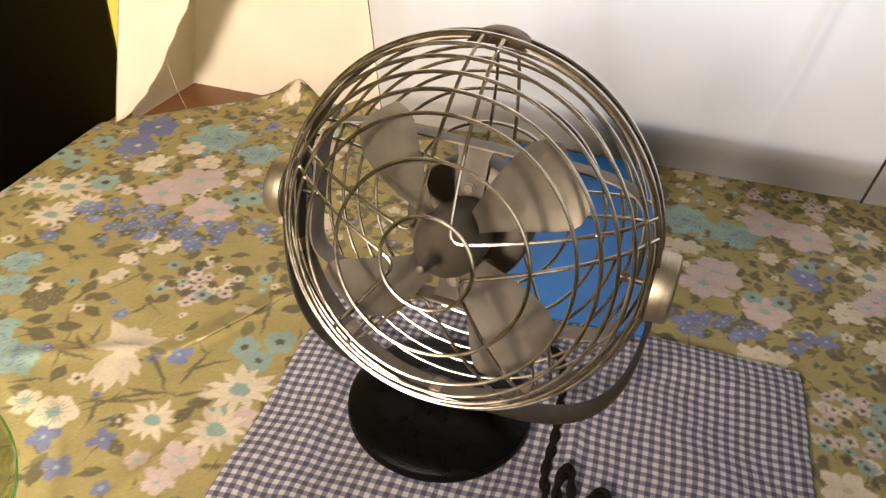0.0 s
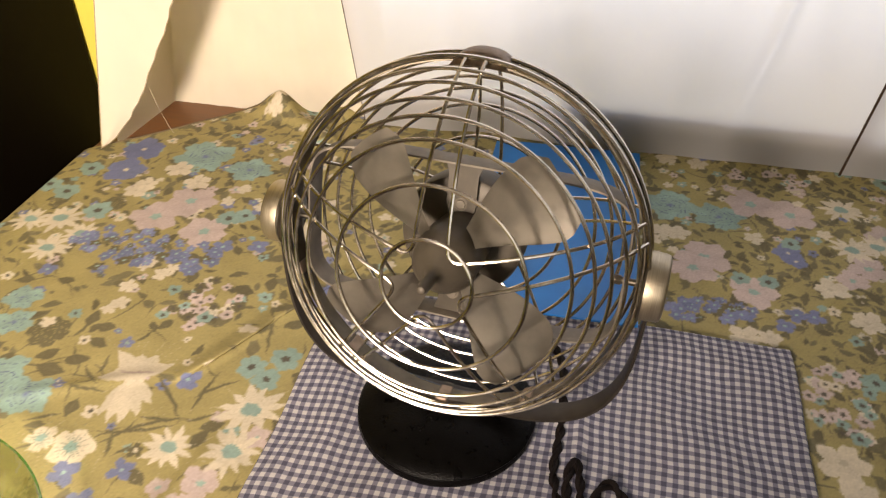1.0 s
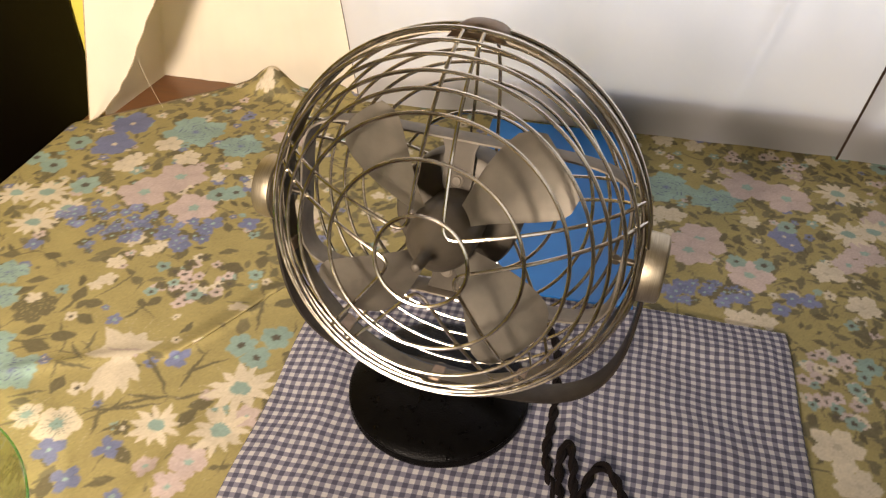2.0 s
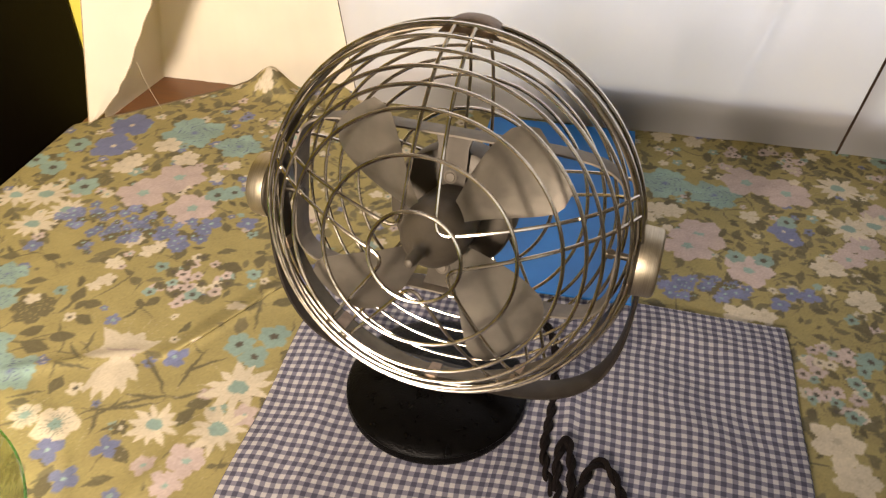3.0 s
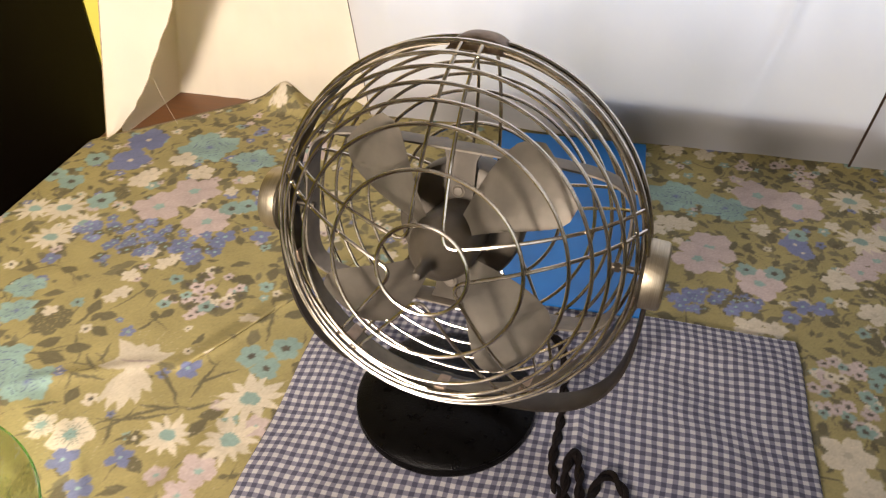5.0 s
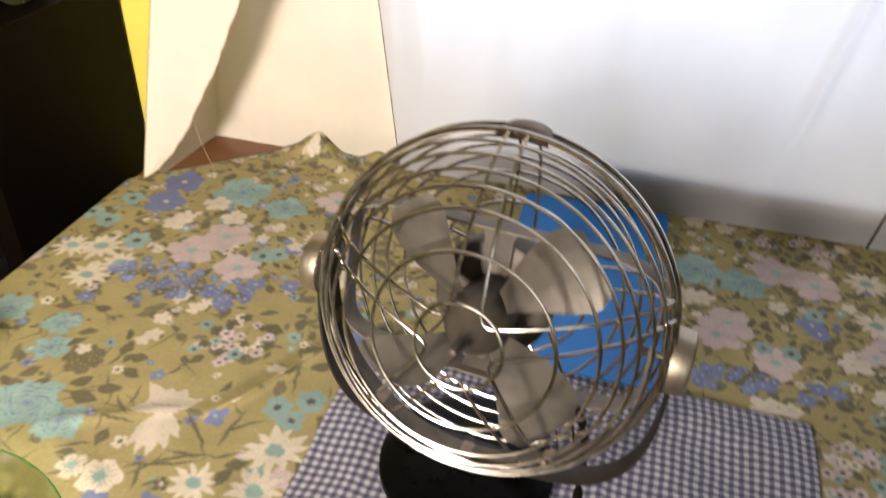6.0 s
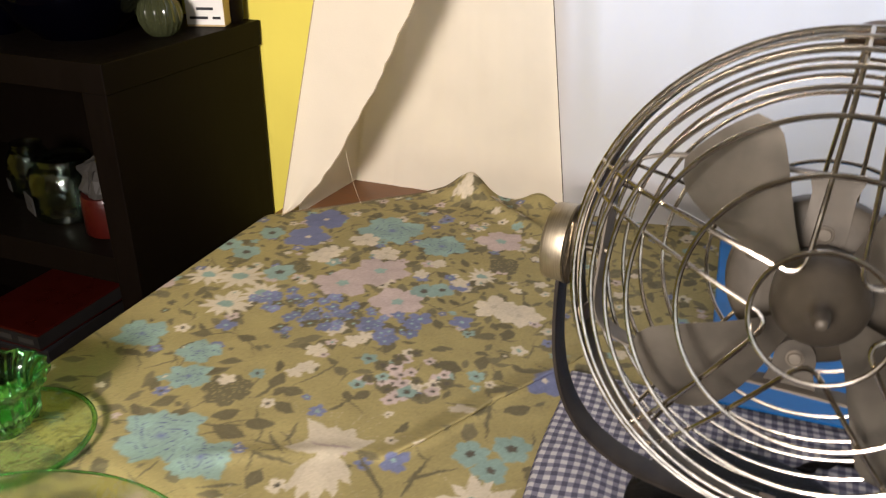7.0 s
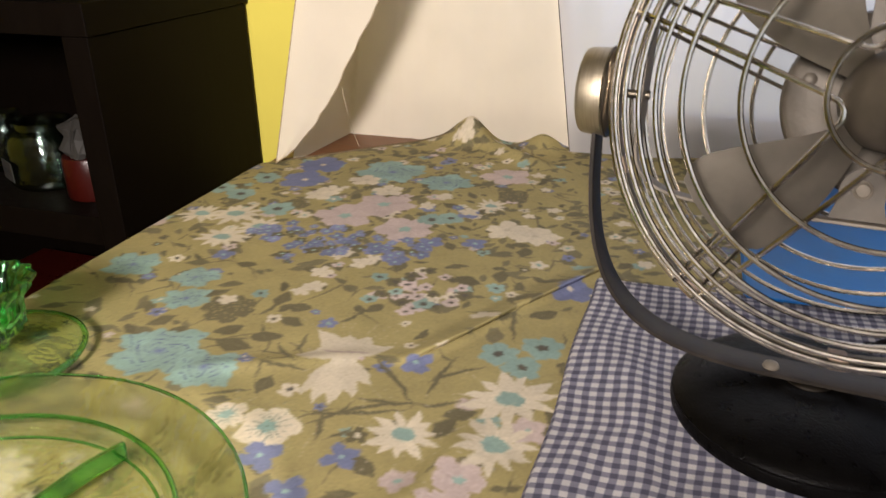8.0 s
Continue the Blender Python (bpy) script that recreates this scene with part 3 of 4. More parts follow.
ROSES = [(-0.446, 0.738, 0.041), (-0.377, 0.718, 0.031), (0.13, 0.755, 0.036), (0.184, 0.741, 0.031), (-0.484, 0.413, 0.021),
         (-0.458, 0.345, 0.036), (-0.415, 0.334, 0.026), (-0.564, 0.452, 0.026), (-0.499, 0.447, 0.021)]
BIGBLUE = [(-0.53, 0.736, 0.027), (-0.528, 0.686, 0.026), (0.252, 0.689, 0.016), (0.259, 0.675, 0.012), (-0.211, 0.511, 0.019)]
PINKS = [(-0.416, 0.639, 0.03), (-0.441, 0.603, 0.029), (-0.375, 0.588, 0.028), (0.163, 0.661, 0.029), (0.151, 0.64, 0.026), (0.21, 0.613, 0.025),
         (0.222, 0.776, 0.03), (0.264, 0.762, 0.029), (0.361, 0.739, 0.022), (0.331, 0.677, 0.021), (-0.23, 0.285, 0.015), (-0.259, 0.274, 0.01),
         (0.311, 0.653, 0.017), (-0.61, 0.535, 0.016), (-0.32, 0.755, 0.027), (-0.205, 0.335, 0.012), (-0.235, 0.262, 0.012)]
DAISIES = [(-0.221, 0.361, 0.026), (-0.219, 0.318, 0.023), (-0.27, 0.311, 0.02), (-0.543, 0.576, 0.025), (-0.525, 0.524, 0.023), (-0.575, 0.567, 0.021),
           (0.323, 0.786, 0.023), (0.321, 0.709, 0.022), (0.349, 0.72, 0.022), (-0.504, 0.554, 0.021), (-0.374, 0.294, 0.012), (-0.315, 0.668, 0.016)]
CREAMS = [(0.286, 0.634, 0.018), (0.311, 0.588, 0.017), (0.258, 0.412, 0.022), (0.268, 0.377, 0.019), (-0.346, 0.294, 0.016), (0.196, 0.543, 0.016),
          (0.217, 0.548, 0.012), (-0.462, 0.703, 0.018), (-0.428, 0.68, 0.017), (-0.491, 0.647, 0.016), (-0.484, 0.661, 0.015), (-0.285, 0.612, 0.022), (-0.258, 0.604, 0.022)]
SMALLCREAMS = [(-0.408, 0.52, 0.01), (-0.383, 0.509, 0.01), (-0.407, 0.485, 0.01), (-0.401, 0.46, 0.01), (-0.403, 0.528, 0.008), (-0.376, 0.52, 0.008),
               (-0.407, 0.45, 0.008), (-0.374, 0.649, 0.009), (-0.365, 0.675, 0.009), (-0.331, 0.646, 0.01), (0.219, 0.707, 0.012), (0.12, 0.701, 0.014),
               (0.138, 0.7, 0.014), (0.296, 0.73, 0.009), (0.108, 0.683, 0.012), (-0.453, 0.42, 0.008), (-0.397, 0.875, 0.013), (-0.396, 0.855, 0.011),
               (0.127, 0.859, 0.014), (0.165, 0.854, 0.013)]
TEALS = [(-0.511, 0.598, 0.017), (-0.598, 0.636, 0.015), (-0.57, 0.627, 0.016), (-0.214, 0.423, 0.015), (-0.24, 0.407, 0.014), (-0.222, 0.396, 0.013),
         (-0.57, 0.679, 0.015), (-0.359, 0.617, 0.014), (-0.343, 0.626, 0.013), (0.257, 0.705, 0.011), (0.199, 0.633, 0.01), (0.226, 0.633, 0.011),
         (-0.266, 0.499, 0.008), (-0.334, 0.492, 0.007), (0.249, 0.497, 0.008), (0.302, 0.508, 0.011), (-0.434, 0.436, 0.007), (0.338, 0.872, 0.014), (0.386, 0.856, 0.015)]
BLUES = [(-0.288, 0.38, 0.012), (-0.295, 0.283, 0.011), (-0.338, 0.271, 0.013), (-0.311, 0.251, 0.012), (-0.48, 0.536, 0.008), (-0.452, 0.503, 0.008),
         (-0.342, 0.567, 0.012), (0.147, 0.581, 0.01), (0.247, 0.586, 0.011), (0.263, 0.586, 0.011), (0.234, 0.567, 0.01), (-0.503, 0.492, 0.01), (0.177, 0.877, 0.016), (-0.33, 0.64, 0.012), (-0.305, 0.575, 0.012)]


def daisy(u, v, r):
    """Long separate petals of uneven length round an oval teal heart."""
    n, start = 11, rng.uniform(0, 6.28)
    for k in range(n):
        a = start + 6.283 * (k + rng.uniform(-0.2, 0.2)) / n
        length = r * rng.uniform(0.78, 1.05)
        leaf(u + 0.53 * length * math.cos(a), v + 0.53 * length * math.sin(a), length, r * rng.uniform(0.25, 0.34), a, CREAMP * rng.uniform(0.92, 1.05), rng.uniform(-0.2, 0.2), 0.82)
    flower(u, v, r * 0.30, 6, TEAL, TEAL, 0.0, 0.12, squash=0.8, veins=0)


for u, v, r in ROSES:
    rose(u, v, r, TEAL)
for u, v, r in PINKS:
    flower(u, v, r, 5, PINKP, TEAL * 1.15, 0.2, 0.3)
for u, v, r in BIGBLUE:
    flower(u, v, r, 5, BLUEP, CREAMP, 0.13, 0.25)
for u, v, r in DAISIES:
    daisy(u, v, r * 1.18)
for u, v, r in CREAMS:
    flower(u, v, r, 5, CREAMP, CREAMP * 0.8, 0.15, 0.4, lop=0.1)
for u, v, r in ((-0.346, 0.294, 0.019), (-0.375, 0.297, 0.013)):
    flower(u, v, r, 5, CREAMP * 1.05, PALETEAL, 0.28, 0.42, veins=0.0)
    for k in range(15):
        a = 6.283 * k / 15 + rng.uniform(-0.1, 0.1)
        leaf(u + 0.42 * r * math.cos(a), v + 0.42 * r * math.sin(a), r * 0.7, 0.0011, a, TEAL * 0.6)
# the large cream lily and its frilled skirt
def petals(u, v, colour, rows):
    for deg, length, wide in rows:
        a = math.radians(deg)
        leaf(u + 0.46 * length * math.cos(a), v + 0.46 * length * math.sin(a), length, wide, a, colour * rng.uniform(0.93, 1.05), rng.uniform(-0.15, 0.15), 0.72)


petals(-0.336, 0.374, CREAMP * 0.92, ((-102, 0.050, 0.013), (-88, 0.054, 0.014), (-74, 0.056, 0.015), (-60, 0.051, 0.014), (-40, 0.042, 0.012), (137, 0.044, 0.015), (76, 0.032, 0.020), (105, 0.030, 0.020), (192, 0.034, 0.014), (42, 0.036, 0.016)))
leaf(-0.337, 0.376, 0.040, 0.020, -0.9, CREAMP * 0.92, 0.0, 0.8)
leaf(-0.343, 0.384, 0.034, 0.020, 0.5, CREAMP * 0.92, 0.0, 0.8)
leaf(-0.337, 0.378, 0.040, 0.004, 0.15, PINKP * 0.8, 0.2)
for u, v, r in TEALS:
    flower(u, v, r, 6, TEAL, DARKP, 0.27, 0.25)
for u, v, r in BLUES:
    flower(u, v, r, 4, BLUEP, PALETEAL, 0.16, 0.5)
for u, v, r in SMALLCREAMS:
    flower(u, v, r, 5, CREAMP, DARKP, 0.0, 0.45)
for cu, cv, ru, rv, n in ((-0.44, 0.548, 0.07, 0.028, 60), (-0.40, 0.535, 0.06, 0.025, 30), (-0.345, 0.562, 0.02, 0.012, 8), (0.16, 0.577, 0.05, 0.02, 34), (-0.45, 0.50, 0.012, 0.01, 6)):
    for _ in range(n):
        a, q = rng.uniform(0, 6.28), rng.uniform(0, 1) ** 0.5
        flower(cu + ru * q * math.cos(a), cv + rv * q * math.sin(a), rng.uniform(0.004, 0.0085), 5, (BLUEP, BLUEP, BLUEP * 1.2, BLUEP * 0.85, LEAF)[rng.randint(5)], PALETEAL, 0.2, 0.45, veins=0)
for cu, cv, ru, rv, n in ((-0.325, 0.478, 0.04, 0.034, 42), (0.268, 0.48, 0.03, 0.045, 34), (0.25, 0.84, 0.05, 0.02, 18)):
    for _ in range(n):
        a, q = rng.uniform(0, 6.28), rng.uniform(0, 1) ** 0.5
        flower(cu + ru * q * math.cos(a), cv + rv * q * math.sin(a), rng.uniform(0.005, 0.0085), 5, (PINKP, PINKP * 1.08, CREAMP, TEAL, LEAF)[rng.randint(5)], DARKP, 0.32, 0.35, veins=0)

# uneven dye and thread
grain = 1 + 0.045 * rng.standard_normal(CU.shape) + 0.05 * np.sin(CU * 90 + 3 * np.sin(CV * 60)) * np.sin(CV * 80 + 2)
paint = np.clip(paint * grain[..., None], 0.005, 0.85)
cloth = sheet_mesh("tablecloth", cl_us, cl_ts, cloth_place, PRINT, paint)
cloth.matrix_world = ROOM
tagged(cloth, "olive green floral printed cotton tablecloth draped over the wooden table", "tablecloth")

hem_x, hem_y, hem_z = cloth_place(CU, CT)
hem = [(hem_x[-1, i], hem_y[-1, i], hem_z[-1, i] + 0.0006) for i in range(60, len(cl_us), 4)]
part("hem", tube(bmesh.new(), hem, 0.0012, 6), HEMCLOTH, cloth, "brown olive rolled hem")

# ---- gingham towel ----
TW = (-0.195, 0.232, 0.13, 0.534)
tw_us = np.concatenate([[TW[0], TW[0] + 0.0012], np.linspace(TW[0] + 0.003, TW[1] - 0.003, 110), [TW[1] - 0.0012, TW[1]]])
tw_vs = np.concatenate([[TW[2], TW[2] + 0.0012], np.linspace(TW[2] + 0.003, TW[3] - 0.003, 105), [TW[3] - 0.0012, TW[3]]])


def towel_place(U, V):
    edge = np.minimum(np.minimum(U - TW[0], TW[1] - U), np.minimum(V - TW[2], TW[3] - V))
    z = 0.0012 + 0.0042 * np.sqrt(np.clip(edge / 0.003, 0, 1))
    z = z + np.clip(edge / 0.02, 0, 1) * 0.0009 * (np.sin(U * 60 + 2 * np.sin(V * 30)) + np.sin(V * 44 + U * 25) + 2)
    z = z + 0.003 * crease(U, V, (0.045, 0.15), (0.052, 0.50), 1.0, 0.006) + 0.0035 * crease(U, V, (-0.12, 0.17), (-0.16, 0.44), 0.6, 0.012)
    z = z + 0.003 * crease(U, V, (0.11, 0.50), (0.20, 0.49), 0.8, 0.012)
    z = z - 0.0016 * np.exp(-((TW[1] - 0.013 - U) / 0.0014) ** 2)
    x = U + 0.0025 * np.sin(V * 17) * (U > 0) + 0.0012 * np.sin(V * 40)
    y = V + 0.003 * np.sin(U * 14 + 1)
    return x, y, z


towel = sheet_mesh("kitchen_towel", tw_us, tw_vs, towel_place, CHECK, uv_name="weave")
towel.matrix_world = ROOM
tagged(towel, "blue and white gingham checked cotton towel lying flat under the fan", "towel")
TOWEL_Z = 0.006

# ---- blue folder behind the fan ----
folder = thing("folder", "bright blue card folder lying flat on the tablecloth", "folder", ROOM @ pose(0.0035, 0.684, 0.0, 0, 0, 0.4))
part("back_cover", slab(-0.091, 0.091, -0.162, 0.162, 0.002, 0.0045, 0.0008), BLUE, folder, smooth=False)
part("front_cover", slab(-0.0905, 0.0905, -0.161, 0.161, 0.0085, 0.011, 0.0008, pose(0, 0, 0, 0, -0.5, 0)), BLUE, folder, smooth=False)
part("sheet", slab(-0.088, 0.086, -0.155, 0.157, 0.005, 0.0078), WHITECARD, folder, "stack of white paper", smooth=False)


# ---- curtains ----
def lean(u):
    return np.interp(u, [-0.60, -0.56, -0.30, 0.0], [0.20, 0.16, -0.10, 0.0])


CR_S = np.concatenate([np.linspace(0, 0.15, 26), np.linspace(0.153, 0.445, 76)])
CR_Z = np.linspace(-0.004, 1.30, 60)


def cream_place(S, Z):
    u = np.where(S < 0.15, lerp(-0.573, -0.561, S / 0.15), -0.561 + (S - 0.15))
    v = np.where(S < 0.15, 0.7445 + S * 0.8833, 0.877)
    h = np.minimum(Z, 0.5)
    fold = 0.0016 * np.sin(S * 75) * np.clip(Z / 0.1, 0.1, 1) * (S > 0.17) + 0.0006 * np.sin(S * 190 + 1.0) * (S > 0.2)
    return u + lean(u) * h, v + fold, Z


cream = sheet_mesh("cream_curtain", CR_S, CR_Z, cream_place, CREAMCLOTH)
cream.matrix_world = ROOM
tagged(cream, "cream cotton curtain lining the corner behind the table", "curtain")

FL_S = np.linspace(0, 1, 40)
FL_Z = np.linspace(0.0, 0.75, 150)


def flap_place(S, Z):
    left = -0.5855 + 0.217 * np.minimum(Z, 0.5)
    right = -0.5850 + 0.026 * (1 - np.exp(-Z / 0.022)) + 0.46 * Z + 0.10 * np.sin(np.minimum(Z, 0.4) * 7.0) * 0.25
    ragged = 0.0007 * np.sin(Z * 160) + 0.0009 * np.sin(Z * 71 + 2) + 0.0006 * np.sin(Z * 390) + 0.0004 * np.sin(Z * 910)
    u = lerp(left, right + ragged, S)
    v = 0.728 + 0.04 * Z + 0.005 * np.sin(S * 4 + Z * 6) * S
    return u, v, Z + 0.001


flap = sheet_mesh("curtain_flap", FL_S, FL_Z, flap_place, CREAMCLOTH)
flap.matrix_world = ROOM
fl_x, fl_y, fl_z = flap_place(*np.meshgrid(FL_S, FL_Z))
edge_pts = [(fl_x[i, -1], fl_y[i, -1] - 0.0004, fl_z[i, -1]) for i in range(0, 150, 2)]
part("frayed_edge", tube(bmesh.new(), edge_pts, 0.0006, 5), FRAY, flap, "tan frayed raw edge")
side_pts = [(fl_x[i, 0], fl_y[i, 0] - 0.0004, fl_z[i, 0]) for i in range(0, 150, 4)]
part("side_hem", tube(bmesh.new(), side_pts, 0.0007, 5), FRAY, flap, "tan stitched side hem")
tagged(flap, "loose cream curtain edge with a ragged frayed hem", "curtain")

bm = tube(bmesh.new(), [(-0.500 + 0.0002 * k + 0.00007 * k * k, 0.735 + 0.001 * k, 0.089 - 0.0060 * k) for k in range(12)], 0.0002, 5)
frayed = make("loose_thread", bm, THREAD)
frayed.matrix_world = ROOM
tagged(frayed, "pale thread hanging from the frayed curtain edge", "thread")


def voile(name, u_left, u_right, lean_left, lean_right, v, label, phase):
    ss, zs = np.linspace(0, 1, 170), np.linspace(-0.003, 1.32, 80)

    def place(S, Z):
        left = u_left + lean_left * np.minimum(Z, 0.6)
        u = lerp(left, u_right + lean_right * np.minimum(Z, 0.6), S)
        wave = 0.006 * np.sin(u * 21 + phase) + 0.0035 * np.sin(u * 47 + 2 * phase + Z) + 0.002 * np.sin(u * 90)
        wave = wave * np.clip(S * 14, 0, 1) - 0.012 * np.exp(-((u - 0.190 - 0.16 * Z) / 0.010) ** 2)
        return u, v + wave * np.clip((Z - 0.055) * 9, 0.02, 1), Z

    ob = sheet_mesh(name, ss, zs, place, WHITECLOTH)
    ob.matrix_world = ROOM
    return tagged(ob, label, "curtain", group="window curtains")


first = voile("white_curtain", -0.272, 0.350, -0.13, 0.11, 0.8665, "white translucent voile curtain lit by the window behind it", 0.4)
part("dark_line", ribbon(bmesh.new(), [(-0.2722 - 0.13 * z, 0.8655, z) for z in np.linspace(0.0, 0.6, 20)], 0.0009, 0.0012, (1, 0, 0)), DARKLINE, first, "thin brown stitched edge")
second = voile("white_curtain", 0.3345, 1.30, 0.11, 0.0, 0.8630, "white translucent voile curtain overlapping its neighbour", 1.7)
# dark ribbon stands in for the unlit gap between the two curtains
part("dark_line", ribbon(bmesh.new(), [(0.3340 + 0.11 * z, 0.8625, z) for z in np.linspace(0.0, 0.6, 20)], 0.0028, 0.002, (1, 0, 0)), DARKLINE, second, "dark strip painted for the shade in the curtain gap")
rod = thing("curtain_rod", "white painted curtain rod above the window", "curtain rod", ROOM)
part("rail", tube(bmesh.new(), [(-0.62, 0.872, 1.315), (1.32, 0.872, 1.315)], 0.012, 12), WINDOWPAINT, rod)
for bu in (-0.58, 1.28):
    part("bracket", slab(bu - 0.01, bu + 0.01, 0.872, 0.985, 1.305, 1.325, 0.002), WINDOWPAINT, rod, smooth=False)


# ---- desk fan ----
FAN_U, FAN_V, FAN_TURN = -0.059, 0.398, -6.13
fan = thing("desk_fan", "vintage desk fan with round wire cage and black domed base", "fan", pose(0, 0, 0, 0, 0, TURN) @ pose(FAN_U, FAN_V, TOWEL_Z, 0, 0, FAN_TURN))
PIVOT = 0.1703
HEAD = pose(0.0083, -0.006, 0.1769, -14.27, 0, 0)
YOKE_Y = -0.0025
R_CAGE, D_FRONT, D_REAR = 0.129, 0.0735, 0.060


def at_head(bm):
    bmesh.ops.transform(bm, matrix=HEAD, verts=list(bm.verts))
    return bm


BASE_R = 0.0735
prof = [(0.0, 0.0), (BASE_R - 0.004, 0.0), (BASE_R - 0.0008, 0.0016), (BASE_R, 0.0045), (BASE_R - 0.0012, 0.0085)]
prof += [(BASE_R * math.cos(a) ** 0.9, 0.009 + 0.0145 * math.sin(a) ** 1.15) for a in np.linspace(0.12, 1.25, 14)]
prof += [(0.0215, 0.0240), (0.020, 0.0250), (0.0, 0.0250)]
part("base", lathe(bmesh.new(), prof, 72, pose(0.002, -0.010, 0), cap=False), BLACKPAINT, fan, "black crinkle-painted domed base")
# yoke: a flat bar bent under the cage from knob to knob
YR = 0.1343
YOKE_X = 0.0058
YOKE_LOW = 0.0275
FOOT_Y = -0.0115


def yoke_lean(z):
    """The yoke leans: its foot stands nearer the front than the knobs."""
    return lerp(FOOT_Y, YOKE_Y, min(1.0, max(0.0, (z - YOKE_LOW) / (PIVOT - YOKE_LOW))))


yoke_pts = [(YOKE_X - YR, YOKE_Y, PIVOT + 0.012)]
for k in range(49):
    a = math.pi + math.pi * k / 48
    c, d = math.cos(a), math.sin(a)
    z = PIVOT - (PIVOT - YOKE_LOW) * abs(d) ** 0.56
    yoke_pts.append((YOKE_X + YR * math.copysign(abs(c) ** 0.56, c), yoke_lean(z), z))
yoke_pts.append((YOKE_X + YR, YOKE_Y, PIVOT + 0.012))
part("yoke", ribbon(bmesh.new(), yoke_pts, 0.019, 0.0032, (0, 1, 0)), YOKEPAINT, fan, "dark grey flat steel yoke")
part("neck", lathe(bmesh.new(), [(0.0, 0.024), (0.013, 0.024), (0.013, 0.0256), (0.010, 0.0258), (0.0, 0.0258)], 24, pose(0, FOOT_Y, 0), cap=False), DULLSTEEL, fan)
part("rivet", lathe(bmesh.new(), [(0.0045, 0), (0.0042, 0.0016), (0.0025, 0.0028), (0, 0.0032)], 14, pose(-0.020, FOOT_Y - 0.003, 0.0292, 8, 0, 0)), STRAPSTEEL, fan, "small steel rivet")
for s in (-1, 1):
    m = pose(YOKE_X + s * (YR - 0.0070), YOKE_Y, PIVOT, 0, 90 * s, 0)
    knob = part("knob", lathe(bmesh.new(), [(0.0, 0), (0.0215, 0), (0.0232, 0.001), (0.0235, 0.003), (0.0230, 0.0135), (0.0222, 0.0152), (0.0195, 0.0164), (0.0, 0.0166)], 48, m, cap=False), NICKEL, fan, "brushed nickel tilt knob")
    part("knob_rim", lathe(bmesh.new(), [(0.0241, 0.0002), (0.0246, 0.001), (0.0241, 0.0022)], 48, m, cap=False), DULLSTEEL, knob)
    part("pivot_bolt", tube(bmesh.new(), [(YOKE_X + s * 0.108, YOKE_Y, PIVOT), (YOKE_X + s * (YR + 0.002), YOKE_Y, PIVOT)], 0.0024, 10), DULLSTEEL, fan)
    part("nut", lathe(bmesh.new(), [(0.0, 0), (0.0036, 0), (0.0036, 0.0035), (0.0, 0.0035)], 6, pose(YOKE_X + s * 0.1105, YOKE_Y, PIVOT, 0, 90 * s, 0), cap=False), DULLSTEEL, fan, "small dull steel nut", smooth=False)


def depth_at(r, face):
    """How far the wire dome stands from the band at radius r; face -1 in front, +1 behind."""
    return face * (D_FRONT if face < 0 else D_REAR) * math.sqrt(max(0.0, 1 - (r / R_CAGE) ** 2.4))


def ring(name, r, y, wire, mat=CHROME, label=""):
    pts = [(r * math.sin(2 * math.pi * k / 96), y, r * math.cos(2 * math.pi * k / 96)) for k in range(96)]
    return part(name, at_head(tube(bmesh.new(), pts, wire, 8, closed=True)), mat, fan, label)


WIRE = 0.0013
FRONT = (0.0294, 0.0618, 0.0868, 0.0993, 0.1083, 0.1163, 0.1228)
for r in FRONT:
    ring("front_ring", r, depth_at(r, -1), WIRE)
ring("front_ring", 0.1278, -0.009, 0.0018)
for r in FRONT[1:]:
    ring("rear_ring", r, depth_at(r, 1), WIRE)
ring("rear_ring", 0.1278, 0.010, 0.0018)


def spoke_path(a, sign):
    """Points from the hub ring out to the band along one wire of the pair at angle a; sign +1 or -1: 0.0105 to one side of it."""
    ca, sa = math.cos(a), math.sin(a)
    pts = []
    for k in range(17):
        f = k / 16
        along = lerp(0.0297, 0.1272, f)
        off = sign * lerp(0.0105, 0.0065, f)
        x, z = along * sa + off * ca, along * ca - off * sa
        pts.append((x, z))
    return pts


for face, hub_r in ((-1, 0.0242), (1, 0.0242)):
    for k in range(5):
        a, b = math.radians(72 * k + 1.0), math.radians(72 * (k + 1) + 1.0)
        out = spoke_path(a, 1)[::-1]
        back = spoke_path(b, -1)
        loop = []
        for f in (0.2, 0.35, 0.5, 0.65, 0.8):
            ang = math.atan2(out[-1][0], out[-1][1])
            end = math.atan2(back[0][0], back[0][1])
            d = (end - ang) % (2 * math.pi)
            g = ang + d * f
            rr = lerp(0.0312, hub_r - 0.001, math.sin(math.pi * f) ** 0.6)
            loop.append((rr * math.sin(g), rr * math.cos(g)))
        flat = out + loop + back
        pts = [(x, depth_at(min(math.hypot(x, z), R_CAGE), face) - face * (0.0026 - (0.004 if math.hypot(x, z) > 0.1265 else 0)), z) for x, z in flat]
        part("front_spoke" if face < 0 else "rear_spoke", at_head(tube(bmesh.new(), pts, 0.00125, 8)), CHROME, fan)

# band between the two halves
bm = bmesh.new()
pts = [(0.1255, -0.0075), (0.1268, -0.006), (0.1268, 0.006), (0.1255, 0.0075), (0.1245, 0.0075), (0.1245, -0.0075)]
loops = [[bm.verts.new((r * math.sin(2 * math.pi * k / 96), y, r * math.cos(2 * math.pi * k / 96))) for k in range(96)] for r, y in pts]
for i in range(len(pts)):
    a, b = loops[i], loops[(i + 1) % len(pts)]
    for k in range(96):
        j = (k + 1) % 96
        bm.faces.new((a[k], a[j], b[j], b[k]))
